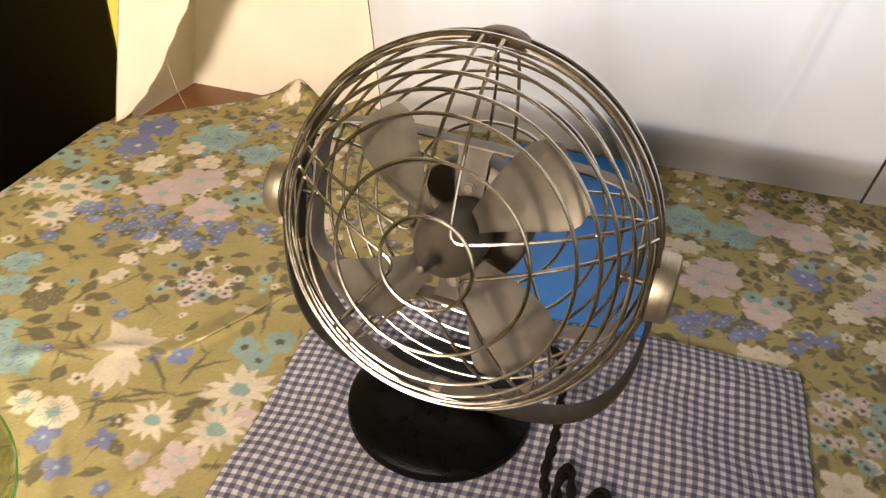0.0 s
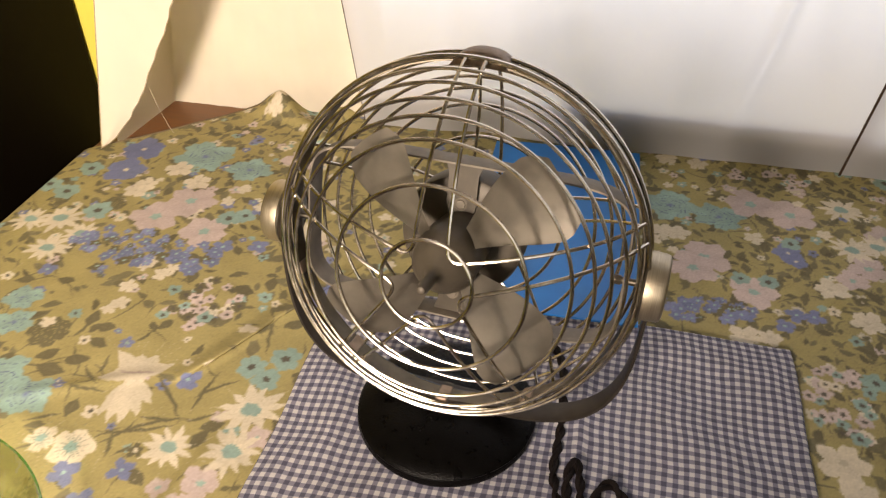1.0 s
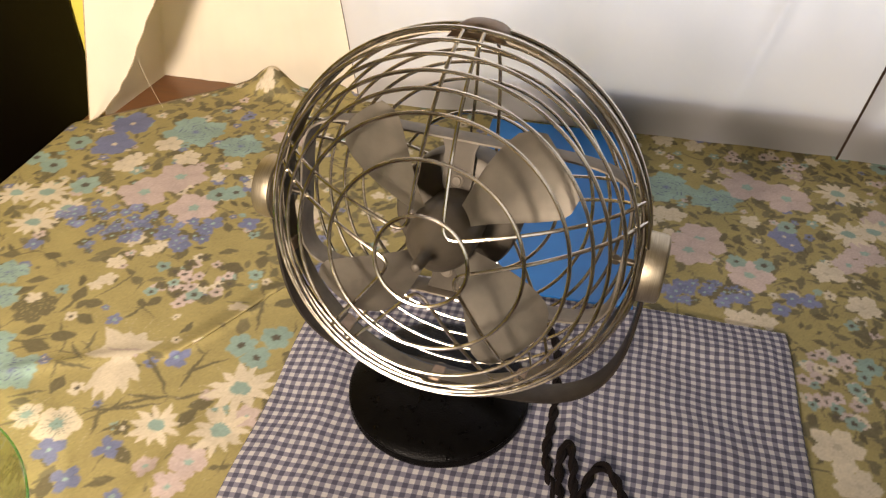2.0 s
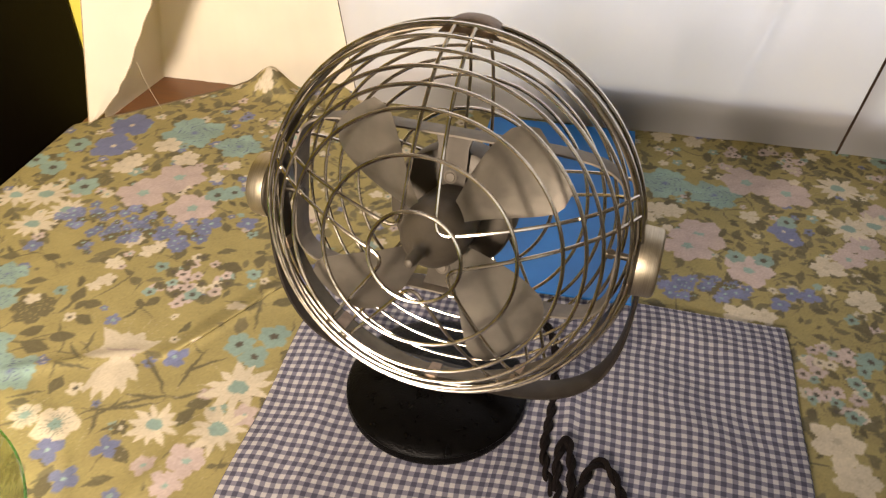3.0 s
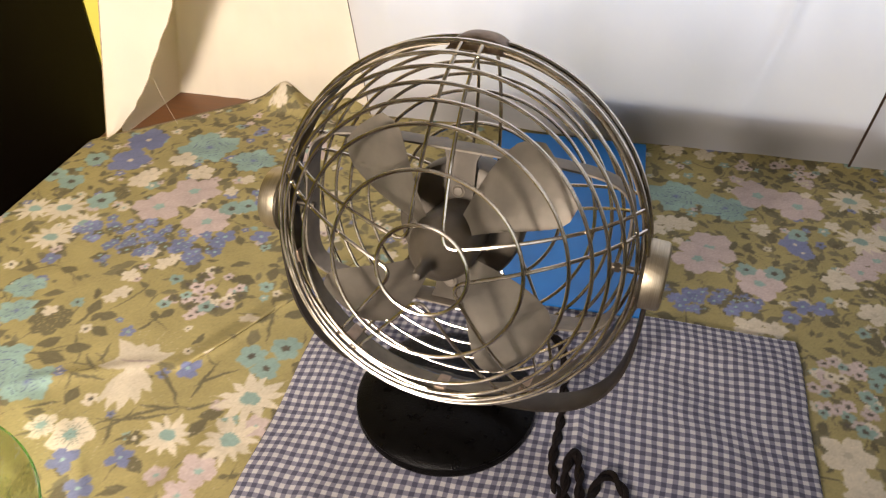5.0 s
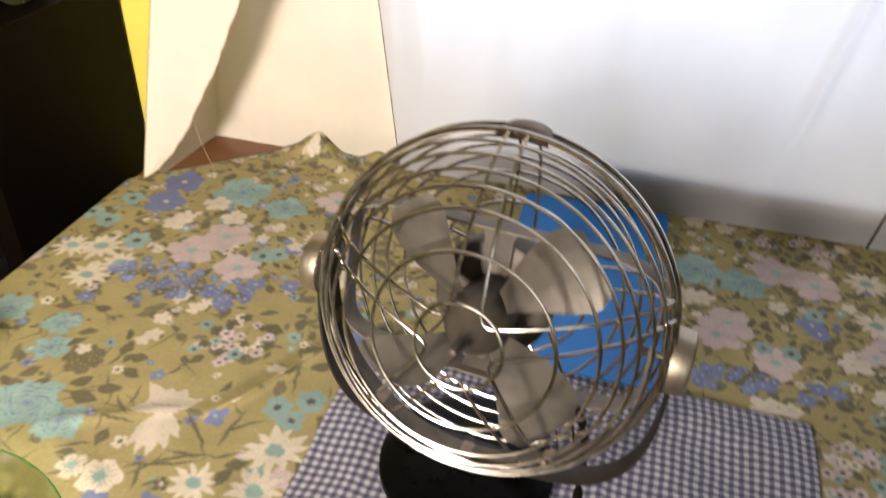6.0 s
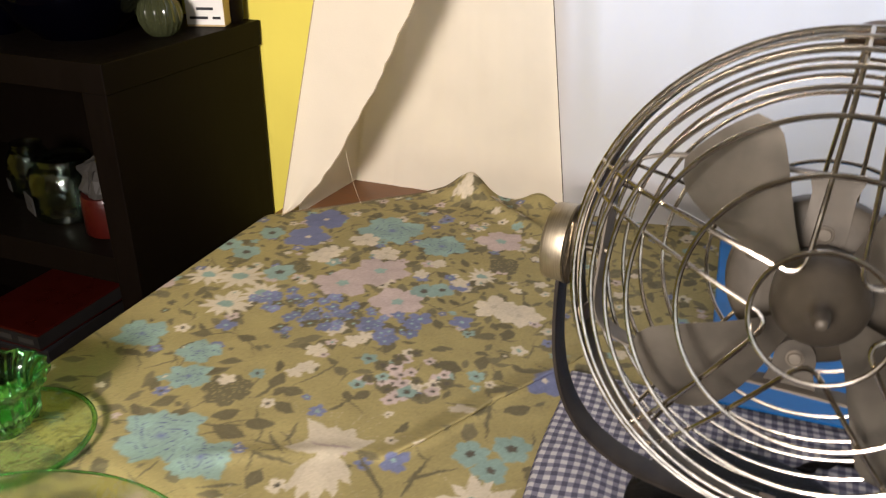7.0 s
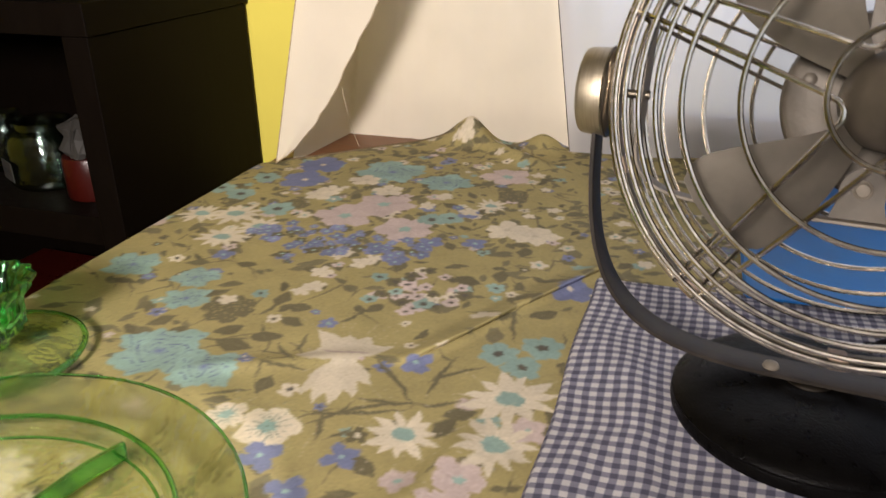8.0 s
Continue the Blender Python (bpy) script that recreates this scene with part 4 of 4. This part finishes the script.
part("band", at_head(bm), DULLSTEEL, fan, "dull steel band joining the cage halves")

# cap over the joint on top, and clips round the band
bm = bmesh.new()
rows = []
for i in range(9):
    fy = -1 + 2 * i / 8
    row = []
    for j in range(13):
        fx = -1 + 2 * j / 12
        dome = max(0.0, 1 - abs(fx) ** 2.6) * max(0.0, 1 - abs(fy) ** 2.4)
        x = 0.0185 * fx
        zb = math.sqrt(0.1272 ** 2 - x * x)
        row.append(bm.verts.new((x + 0.0035, 0.0045 + 0.0165 * fy, zb - 0.0040 + 0.0100 * dome ** 0.5)))
    rows.append(row)
for i in range(8):
    for j in range(12):
        bm.faces.new((rows[i][j], rows[i][j + 1], rows[i + 1][j + 1], rows[i + 1][j]))
bmesh.ops.solidify(bm, geom=bm.faces[:], thickness=0.0012)
part("cap", at_head(bm), BRONZE, fan, "domed bronze clip on top of the cage")
for deg in (180, 216, 150, 250, 100):
    a = math.radians(deg)
    part("clip", at_head(slab(-0.0045, 0.0045, -0.009, 0.009, 0.1233, 0.1302, 0.0012, pose(0, 0, 0, 0, deg, 0))), BRONZE, fan, smooth=False)

# motor on a flat strap bent to a frame inside the cage
strap = []
for k in range(64):
    a = 2 * math.pi * k / 64
    c, d = math.cos(a), math.sin(a)
    strap.append((0.1140 * math.copysign(abs(c) ** 0.34, c), 0.008, 0.0575 * math.copysign(abs(d) ** 0.34, d) - 0.001))
strap.append(strap[0])
strap_part = part("motor_strap", at_head(ribbon(bmesh.new(), strap, 0.020, 0.0022, (0, 1, 0))), STRAPSTEEL, fan, "flat grey steel strap holding the motor")


def tab_bm(z_end, z_strap, half):
    """An upright plate from the strap to the motor face, round at its end."""
    bm = bmesh.new()
    sign = 1 if z_strap > z_end else -1
    outline = [(-half * 1.25, z_strap), (-half, z_strap - sign * 0.008)]
    outline += [(half * math.cos(t), z_end - sign * half * math.sin(t)) for t in np.linspace(math.pi, 0, 11)]
    outline += [(half, z_strap - sign * 0.008), (half * 1.25, z_strap)]
    front = [bm.verts.new((x - 0.003, 0.0055, z)) for x, z in outline]
    rear = [bm.verts.new((x - 0.003, 0.0085, z)) for x, z in outline]
    bm.faces.new(front)
    bm.faces.new(rear[::-1])
    for i in range(len(outline)):
        j = (i + 1) % len(outline)
        bm.faces.new((front[i], front[j], rear[j], rear[i]))
    return at_head(bm)


for z_end, z_strap in ((0.026, 0.0555), (-0.042, -0.0570)):
    tab = part("strap_tab", tab_bm(z_end, z_strap, 0.0105), MOTORGREY, fan)
    part("screw", at_head(lathe(bmesh.new(), [(0.0048, 0), (0.0048, 0.0006), (0.0040, 0.0010), (0.0034, 0.0006), (0.0030, 0.0014), (0, 0.0018)], 18, pose(-0.003, 0.0054, z_end, 90, 0, 0))), STRAPSTEEL, tab)
for sz in (-1, 1):
    part("screw", at_head(lathe(bmesh.new(), [(0.0032, 0), (0.003, 0.0012), (0, 0.002)], 12, pose(0.033, 0.008, 0.0590 * sz - 0.001, 0 if sz > 0 else 180, 0, 0))), NICKEL, strap_part)
back90 = pose(0, 0, 0, 90, 0, 0)
motor = part("motor", at_head(lathe(bmesh.new(), [(0, -0.056), (0.018, -0.0555), (0.033, -0.053), (0.041, -0.047), (0.0440, -0.038), (0.0450, -0.030), (0.0450, -0.0145), (0.0436, -0.0115), (0.041, -0.0102), (0.030, -0.0095), (0.012, -0.007), (0.0, -0.007)], 56, pose(-0.0023, 0, 0) @ back90, cap=False)), MOTORGREY, fan, "round grey enamelled motor housing")
for deg in (75, 285):
    a = math.radians(deg)
    part("motor_screw", at_head(lathe(bmesh.new(), [(0.0034, 0), (0.0034, 0.0007), (0.0026, 0.0012), (0.0, 0.0013)], 14, pose(0.034 * math.sin(a) - 0.0023, 0.0098, 0.034 * math.cos(a), 90, 0, 0))), MOTORGREY, motor)
part("hub", at_head(lathe(bmesh.new(), [(0.0, -0.007), (0.021, -0.007), (0.021, 0.006), (0.0225, 0.010), (0.0225, 0.034), (0.020, 0.042), (0.014, 0.050), (0.007, 0.0565), (0.0042, 0.060), (0.0040, 0.066), (0.0038, 0.076), (0.0026, 0.0815), (0.0, 0.083)], 40, back90, cap=False)), MOTORGREY, fan, "dark conical hub with a bright tip")


def blade(turn):
    bm = bmesh.new()
    rows = []
    for i in range(13):
        f = i / 12
        r = lerp(0.018, 0.094, f)
        half = math.radians(lerp(12, 21, math.sin(math.pi * min(f * 0.62 + 0.15, 1)))) * (1 - max(0, f - 0.82) ** 2 * 9)
        row = []
        for j in range(9):
            g = -1 + j / 4
            a = half * g + math.radians(9 * f)
            y = -0.027 - 0.018 * math.sin(half * g) * 1.5 * (0.45 + 0.55 * f) / 0.7 - 0.003 * (1 - g * g) * f
            row.append(bm.verts.new((r * math.sin(a), y, r * math.cos(a))))
        rows.append(row)
    for i in range(12):
        for j in range(8):
            bm.faces.new((rows[i][j], rows[i][j + 1], rows[i + 1][j + 1], rows[i + 1][j]))
    bmesh.ops.solidify(bm, geom=bm.faces[:], thickness=0.0011)
    bmesh.ops.transform(bm, matrix=pose(0, 0, 0, 0, turn, 0), verts=list(bm.verts))
    return at_head(bm)


for k in range(4):
    part("blade", blade(40 + 90 * k), BLADEMETAL, fan, "pale metal fan blade")

# twisted cloth-covered cord, in the room's axes
way = [(-0.030, 0.452, 0.012), (-0.010, 0.472, 0.010), (0.012, 0.484, 0.010), (0.026, 0.474, 0.010), (0.033, 0.450, 0.010), (0.035, 0.425, 0.009), (0.036, 0.399, 0.0085), (0.035, 0.370, 0.0085),
       (0.034, 0.348, 0.0085), (0.038, 0.328, 0.0085), (0.045, 0.308, 0.009), (0.048, 0.288, 0.009), (0.047, 0.31, 0.010), (0.045, 0.34, 0.012), (0.049, 0.358, 0.013), (0.054, 0.345, 0.011),
       (0.057, 0.318, 0.009), (0.060, 0.303, 0.009), (0.064, 0.320, 0.009), (0.070, 0.338, 0.010), (0.078, 0.344, 0.010), (0.086, 0.336, 0.009), (0.092, 0.322, 0.009), (0.096, 0.300, 0.009), (0.094, 0.27, 0.009), (0.10, 0.23, 0.009), (0.14, 0.19, 0.009)]


def smooth_path(pts, n):
    out = []
    pts = [Vector(p) for p in pts]
    for i in range(len(pts) - 1):
        p0, p1, p2, p3 = pts[max(i - 1, 0)], pts[i], pts[i + 1], pts[min(i + 2, len(pts) - 1)]
        for k in range(n):
            t = k / n
            out.append(0.5 * ((2 * p1) + (p2 - p0) * t + (2 * p0 - 5 * p1 + 4 * p2 - p3) * t * t + (3 * p1 - p0 - 3 * p2 + p3) * t ** 3))
    return out + [pts[-1]]


core = smooth_path(way, 14)
to_fan = (ROOM @ pose(FAN_U, FAN_V, TOWEL_Z, 0, 0, FAN_TURN)).inverted() @ ROOM
for s in (0, math.pi):
    pts, run = [], 0.0
    for i, p in enumerate(core):
        t = (core[min(i + 1, len(core) - 1)] - core[max(i - 1, 0)]).normalized()
        n1 = t.orthogonal().normalized() if abs(t.z) > 0.9 else Vector((0, 0, 1)).cross(t).normalized()
        n2 = t.cross(n1)
        if i:
            run += (p - core[i - 1]).length
        ang = s + run / 0.032 * 2 * math.pi
        pts.append(to_fan @ (p + 0.0020 * (math.cos(ang) * n1 + math.sin(ang) * n2)))
    part("cord_strand", tube(bmesh.new(), pts, 0.0021, 8), CORDCLOTH, fan, "dark brown cloth-covered twisted cord")

# ---- green glass on the near corner of the table ----
holder = thing("candle_holder", "bright green pressed glass candle holder with a wide round foot", "candle holder", ROOM @ pose(-0.548, 0.298, 0.001))
part("foot", lathe(bmesh.new(), [(0.0, 0.001), (0.020, 0.001), (0.046, 0.0005), (0.0545, 0.003), (0.0560, 0.0065), (0.0535, 0.0085), (0.044, 0.0065), (0.022, 0.0075), (0.010, 0.012), (0.0, 0.0125)], 56, cap=False), PALEGREEN, holder).visible_shadow = False
part("foot_rim", tube(bmesh.new(), [(0.0552 * math.cos(2 * math.pi * k / 64), 0.0552 * math.sin(2 * math.pi * k / 64), 0.0072) for k in range(64)], 0.0020, 8, closed=True), GREENGLASS, holder, "bright green rolled rim")
bm = lathe(bmesh.new(), [(0.0, 0.0122), (0.011, 0.0122), (0.0125, 0.018), (0.0165, 0.022), (0.0225, 0.028), (0.0235, 0.040), (0.0245, 0.052), (0.0300, 0.061), (0.0335, 0.066), (0.0340, 0.070), (0.0315, 0.0705), (0.025, 0.065), (0.0205, 0.055), (0.0195, 0.040), (0.015, 0.032), (0.0, 0.030)], 64, cap=False)
for v in bm.verts:
    r = math.hypot(v.co.x, v.co.y)
    if r > 0.012:
        q = 1 + 0.05 * math.cos(16 * math.atan2(v.co.y, v.co.x))
        v.co.x *= q
        v.co.y *= q
for v in bm.verts:
    v.co.z = 0.0122 + (v.co.z - 0.0122) * 0.80
part("bowl", bm, GREENGLASS, holder, "ribbed green glass cup")

dish = thing("relish_dish", "large round divided dish of pale yellow-green glass", "dish", ROOM @ pose(-0.424, 0.139, 0.001))
bm = lathe(bmesh.new(), [(0.0, 0.002), (0.090, 0.002), (0.105, 0.004), (0.124, 0.014), (0.137, 0.021), (0.1395, 0.0235), (0.1375, 0.0252), (0.122, 0.0180), (0.1125, 0.0115), (0.109, 0.0185), (0.1065, 0.0190), (0.104, 0.0095), (0.090, 0.0062), (0.0, 0.0062)], 96, cap=False)
for v in bm.verts:
    r, a = math.hypot(v.co.x, v.co.y), math.atan2(v.co.y, v.co.x)
    if r > 0.112:
        v.co.z += 0.0022 * math.cos(16 * a) * min(1, (r - 0.112) / 0.012)
    elif 0.08 < r < 0.1045:
        v.co.z += 0.0012 * math.cos(12 * a)
part("plate", bm, OLIVEGLASS, dish).visible_shadow = False
for rr, rz, rw in ((0.1388, 0.0246, 0.0009), (0.1078, 0.0190, 0.0013), (0.1010, 0.0100, 0.0008)):
    part("rim_bead", tube(bmesh.new(), [(rr * math.cos(2 * math.pi * k / 96), rr * math.sin(2 * math.pi * k / 96), rz) for k in range(96)], rw, 8, closed=True), GREENGLASS, dish)
for deg in (75, 195, 315):
    part("divider", ribbon(bmesh.new(), [(0.004 + 0.1 * k / 10, 0, 0.0125 + 0.001 * math.sin(k)) for k in range(11)], 0.0035, 0.010, (0, 1, 0)), GREENGLASS, dish).matrix_basis = pose(0, 0, 0, 0, 0, deg)

# ---- dark bookcase left of the table ----
case = thing("bookcase", "black-brown laminate bookcase standing against the yellow wall", "bookcase", ROOM)
CU0, CU1, CV0, CV1, CZ = -1.56, -0.762, 0.665, 0.978, 0.178
part("side_panel", slab(CU1 - 0.035, CU1, CV0, CV1, FLOOR_Z, CZ - 0.036, 0.0015), DARKWOOD, case, smooth=False)
part("side_panel", slab(CU0, CU0 + 0.035, CV0, CV1, FLOOR_Z, CZ - 0.036, 0.0015), DARKWOOD, case, smooth=False)
part("top_panel", slab(CU0 - 0.004, CU1 + 0.004, CV0 - 0.004, CV1, CZ - 0.035, CZ, 0.0015), DARKWOOD, case, smooth=False)
part("back_panel", slab(CU0 + 0.035, CU1 - 0.035, CV1 - 0.012, CV1 - 0.004, FLOOR_Z, CZ - 0.036), DARKWOOD, case, smooth=False)
for z in (-0.088, -0.40, -0.72):
    part("shelf", slab(CU0 + 0.036, CU1 - 0.036, CV0 + 0.004, CV1 - 0.013, z - 0.02, z + 0.017, 0.0015), DARKWOOD, case, smooth=False)
SHELF1, SHELF2 = -0.071, -0.383


def jar(name, label, r, h, mat, m, band=None):
    j = thing(name, label, "jar", m)
    part("body", lathe(bmesh.new(), [(0.0, 0.0), (r * 0.9, 0.0), (r, h * 0.06), (r, h * 0.7), (r * 0.9, h * 0.82), (r * 0.7, h * 0.9), (r * 0.7, h), (r * 0.62, h), (r * 0.62, h * 0.9), (r * 0.9, h * 0.68), (r * 0.9, h * 0.08), (0, h * 0.06)], 32, cap=False), mat, j)
    if band:
        tag = part("label", slab(-r * 0.36, r * 0.36, -r * 1.05, -r * 1.02, h * 0.16, h * 0.16 + r * 0.5, 0.0003), band, j, "white paper label", smooth=False)
        part("print_bar", slab(-r * 0.28, r * 0.20, -r * 1.058, -r * 1.051, h * 0.16 + r * 0.18, h * 0.16 + r * 0.28), INK, tag, smooth=False)
    return j


jar("glass_jar", "clear glass jar with a white paper label on the shelf", 0.052, 0.085, CLEARGLASS, ROOM @ pose(-0.955, 0.765, SHELF1 + 0.0005, 0, 0, -28), SHADEPALE)
jar("glass_jar", "clear glass jar with a white paper label on the shelf", 0.032, 0.08, CLEARGLASS, ROOM @ pose(-1.06, 0.80, SHELF1 + 0.0005, 0, 0, -30), SHADEPALE)
tin = thing("red_tin", "small red tin with a crumpled foil top on the shelf", "tin", ROOM @ pose(-0.862, 0.740, SHELF1 + 0.0005))
part("body", lathe(bmesh.new(), [(0, 0), (0.034, 0), (0.035, 0.002), (0.035, 0.05), (0.033, 0.054), (0, 0.054)], 32, cap=False), SHADERED, tin)
bm = lathe(bmesh.new(), [(0, 0.0545), (0.028, 0.0545), (0.031, 0.062), (0.024, 0.078), (0.028, 0.092), (0.012, 0.10), (0, 0.098)], 28, cap=False)
for v in bm.verts:
    v.co += Vector((random.uniform(-1, 1), random.uniform(-1, 1), random.uniform(-1, 1))) * 0.003
part("foil", bm, SHADEPALE, tin, "crumpled grey foil", smooth=False)
for i, (uu, w, h, mt) in enumerate(((-1.20, 0.16, 0.03, SHADERED), (-1.195, 0.15, 0.025, INK), (-1.205, 0.155, 0.03, INK), (-1.20, 0.15, 0.03, SHADERED))):
    z0 = SHELF2 + 0.0005 + (0, 0.0305, 0.056, 0.0865)[i]
    bk = thing("book", "closed book lying in a stack on the lower shelf", "book", ROOM @ pose(uu + 0.10, 0.815, z0, 0, 0, (2, -3, 4, -1)[i]), "stacked books")
    part("cover", slab(-w / 2, w / 2, -0.10, 0.10, 0, h, 0.002), mt, bk, smooth=False)
    part("page_block", slab(-w / 2 + 0.004, w / 2 + 0.0006, -0.1006, 0.096, 0.004, h - 0.004), SHADEPAPER, bk, smooth=False)
    for q in range(3):
        part("spine_bar", slab(-w / 2 + 0.02 + 0.045 * q, -w / 2 + 0.05 + 0.045 * q, -0.1014, -0.1007, h * 0.35, h * 0.65), SHADEPALE if mt is not INK else SHADERED, bk, smooth=False)
folded = thing("folded_cloth", "dark red patterned cloth folded on the lower shelf", "cloth", ROOM @ pose(-0.90, 0.80, SHELF2 + 0.0005))
for k in range(3):
    part("fold", slab(-0.085 + 0.004 * k, 0.085, -0.11, 0.11 - 0.006 * k, 0.022 * k, 0.022 * k + 0.021, 0.008), DARKCLOTH, folded)

# things on top of the bookcase
pack = thing("packet", "upright cardboard packet with a white printed label, tan and red above", "packet", ROOM @ pose(-0.797, 0.915, CZ + 0.0005, 0, 0, 20))
part("carton", slab(-0.026, 0.026, -0.018, 0.018, 0, 0.125, 0.0015), TANCARD, pack, smooth=False)
part("label", slab(-0.0255, 0.0255, -0.0188, -0.0181, 0.003, 0.036), WHITECARD, pack, "white label with dark bars", smooth=False)
part("red_patch", slab(-0.014, 0.008, -0.0188, -0.0181, 0.050, 0.078), REDCARD, pack, smooth=False)
for k, (x0, x1, z) in enumerate(((-0.011, 0.012, 0.024), (-0.021, 0.004, 0.012), (0.010, 0.021, 0.012))):
    part("print_bar", slab(x0, x1, -0.0194, -0.0189, z - 0.0018, z + 0.0018), INK, pack, smooth=False)
round_jar = thing("ribbed_jar", "small round ribbed olive glass jar on top of the bookcase", "jar", ROOM @ pose(-0.806, 0.826, CZ + 0.0005))
bm = lathe(bmesh.new(), [(0.0, 0.0), (0.014, 0.0), (0.021, 0.006), (0.0265, 0.018), (0.0275, 0.028), (0.0245, 0.040), (0.018, 0.048), (0.0155, 0.052), (0.0165, 0.056), (0.0140, 0.056), (0.0130, 0.050), (0.0, 0.046)], 60, cap=False)
for v in bm.verts:
    q = 1 + 0.035 * math.cos(20 * math.atan2(v.co.y, v.co.x))
    v.co.x, v.co.y = v.co.x * q, v.co.y * q
part("body", bm, JARGLASS, round_jar)
bottle = thing("labelled_bottle", "clear bottle with white and green bands on the bookcase", "bottle", ROOM @ pose(-0.862, 0.900, CZ + 0.0005))
part("body", lathe(bmesh.new(), [(0.0, 0.0), (0.024, 0.0), (0.027, 0.004), (0.027, 0.120), (0.022, 0.138), (0.012, 0.150), (0.012, 0.172), (0.009, 0.172), (0.009, 0.150), (0.0, 0.148)], 36, cap=False), JARGLASS, bottle)
part("green_band", lathe(bmesh.new(), [(0.0274, 0.042), (0.0277, 0.043), (0.0277, 0.063), (0.0274, 0.064)], 36, cap=False), LABELGREEN, bottle, "green printed band")
part("white_band", lathe(bmesh.new(), [(0.0274, 0.0645), (0.0277, 0.065), (0.0277, 0.100), (0.0274, 0.101)], 36, cap=False), WHITECARD, bottle, "white paper band")
for vu, vv, vr, vh in ((-0.955, 0.915, 0.058, 0.26), (-1.075, 0.885, 0.066, 0.30), (-1.205, 0.900, 0.070, 0.28), (-1.010, 0.755, 0.040, 0.16)):
    vase = thing("cobalt_vase", "tall dark cobalt blue glass vase on top of the bookcase", "vase", ROOM @ pose(vu, vv, CZ + 0.0005), "cobalt vases")
    part("body", lathe(bmesh.new(), [(0.0, 0.0), (vr * 0.62, 0.0), (vr * 0.66, vh * 0.02), (vr * 0.9, vh * 0.22), (vr, vh * 0.42), (vr * 0.9, vh * 0.62), (vr * 0.6, vh * 0.82), (vr * 0.56, vh * 0.90)], 40, cap=False), BLUEGLASS, vase)
    part("rim", lathe(bmesh.new(), [(vr * 0.56, vh * 0.90), (vr * 0.74, vh), (vr * 0.70, vh), (vr * 0.50, vh * 0.89)], 40, cap=False), BLUEGLASS, vase)
jar("dark_bottle", "dark brown bottle standing against the yellow wall", 0.022, 0.13, DARKWOOD, ROOM @ pose(-0.792, 0.952, CZ + 0.0005))
bowl = thing("cobalt_bowl", "dark cobalt blue glass bowl on top of the bookcase", "bowl", ROOM @ pose(-0.905, 0.785, CZ + 0.0005))
part("body", lathe(bmesh.new(), [(0, 0), (0.045, 0), (0.048, 0.004), (0.075, 0.025), (0.092, 0.055), (0.096, 0.075), (0.093, 0.076), (0.088, 0.055), (0.070, 0.028), (0.04, 0.010), (0, 0.008)], 48, cap=False), BLUEGLASS, bowl)
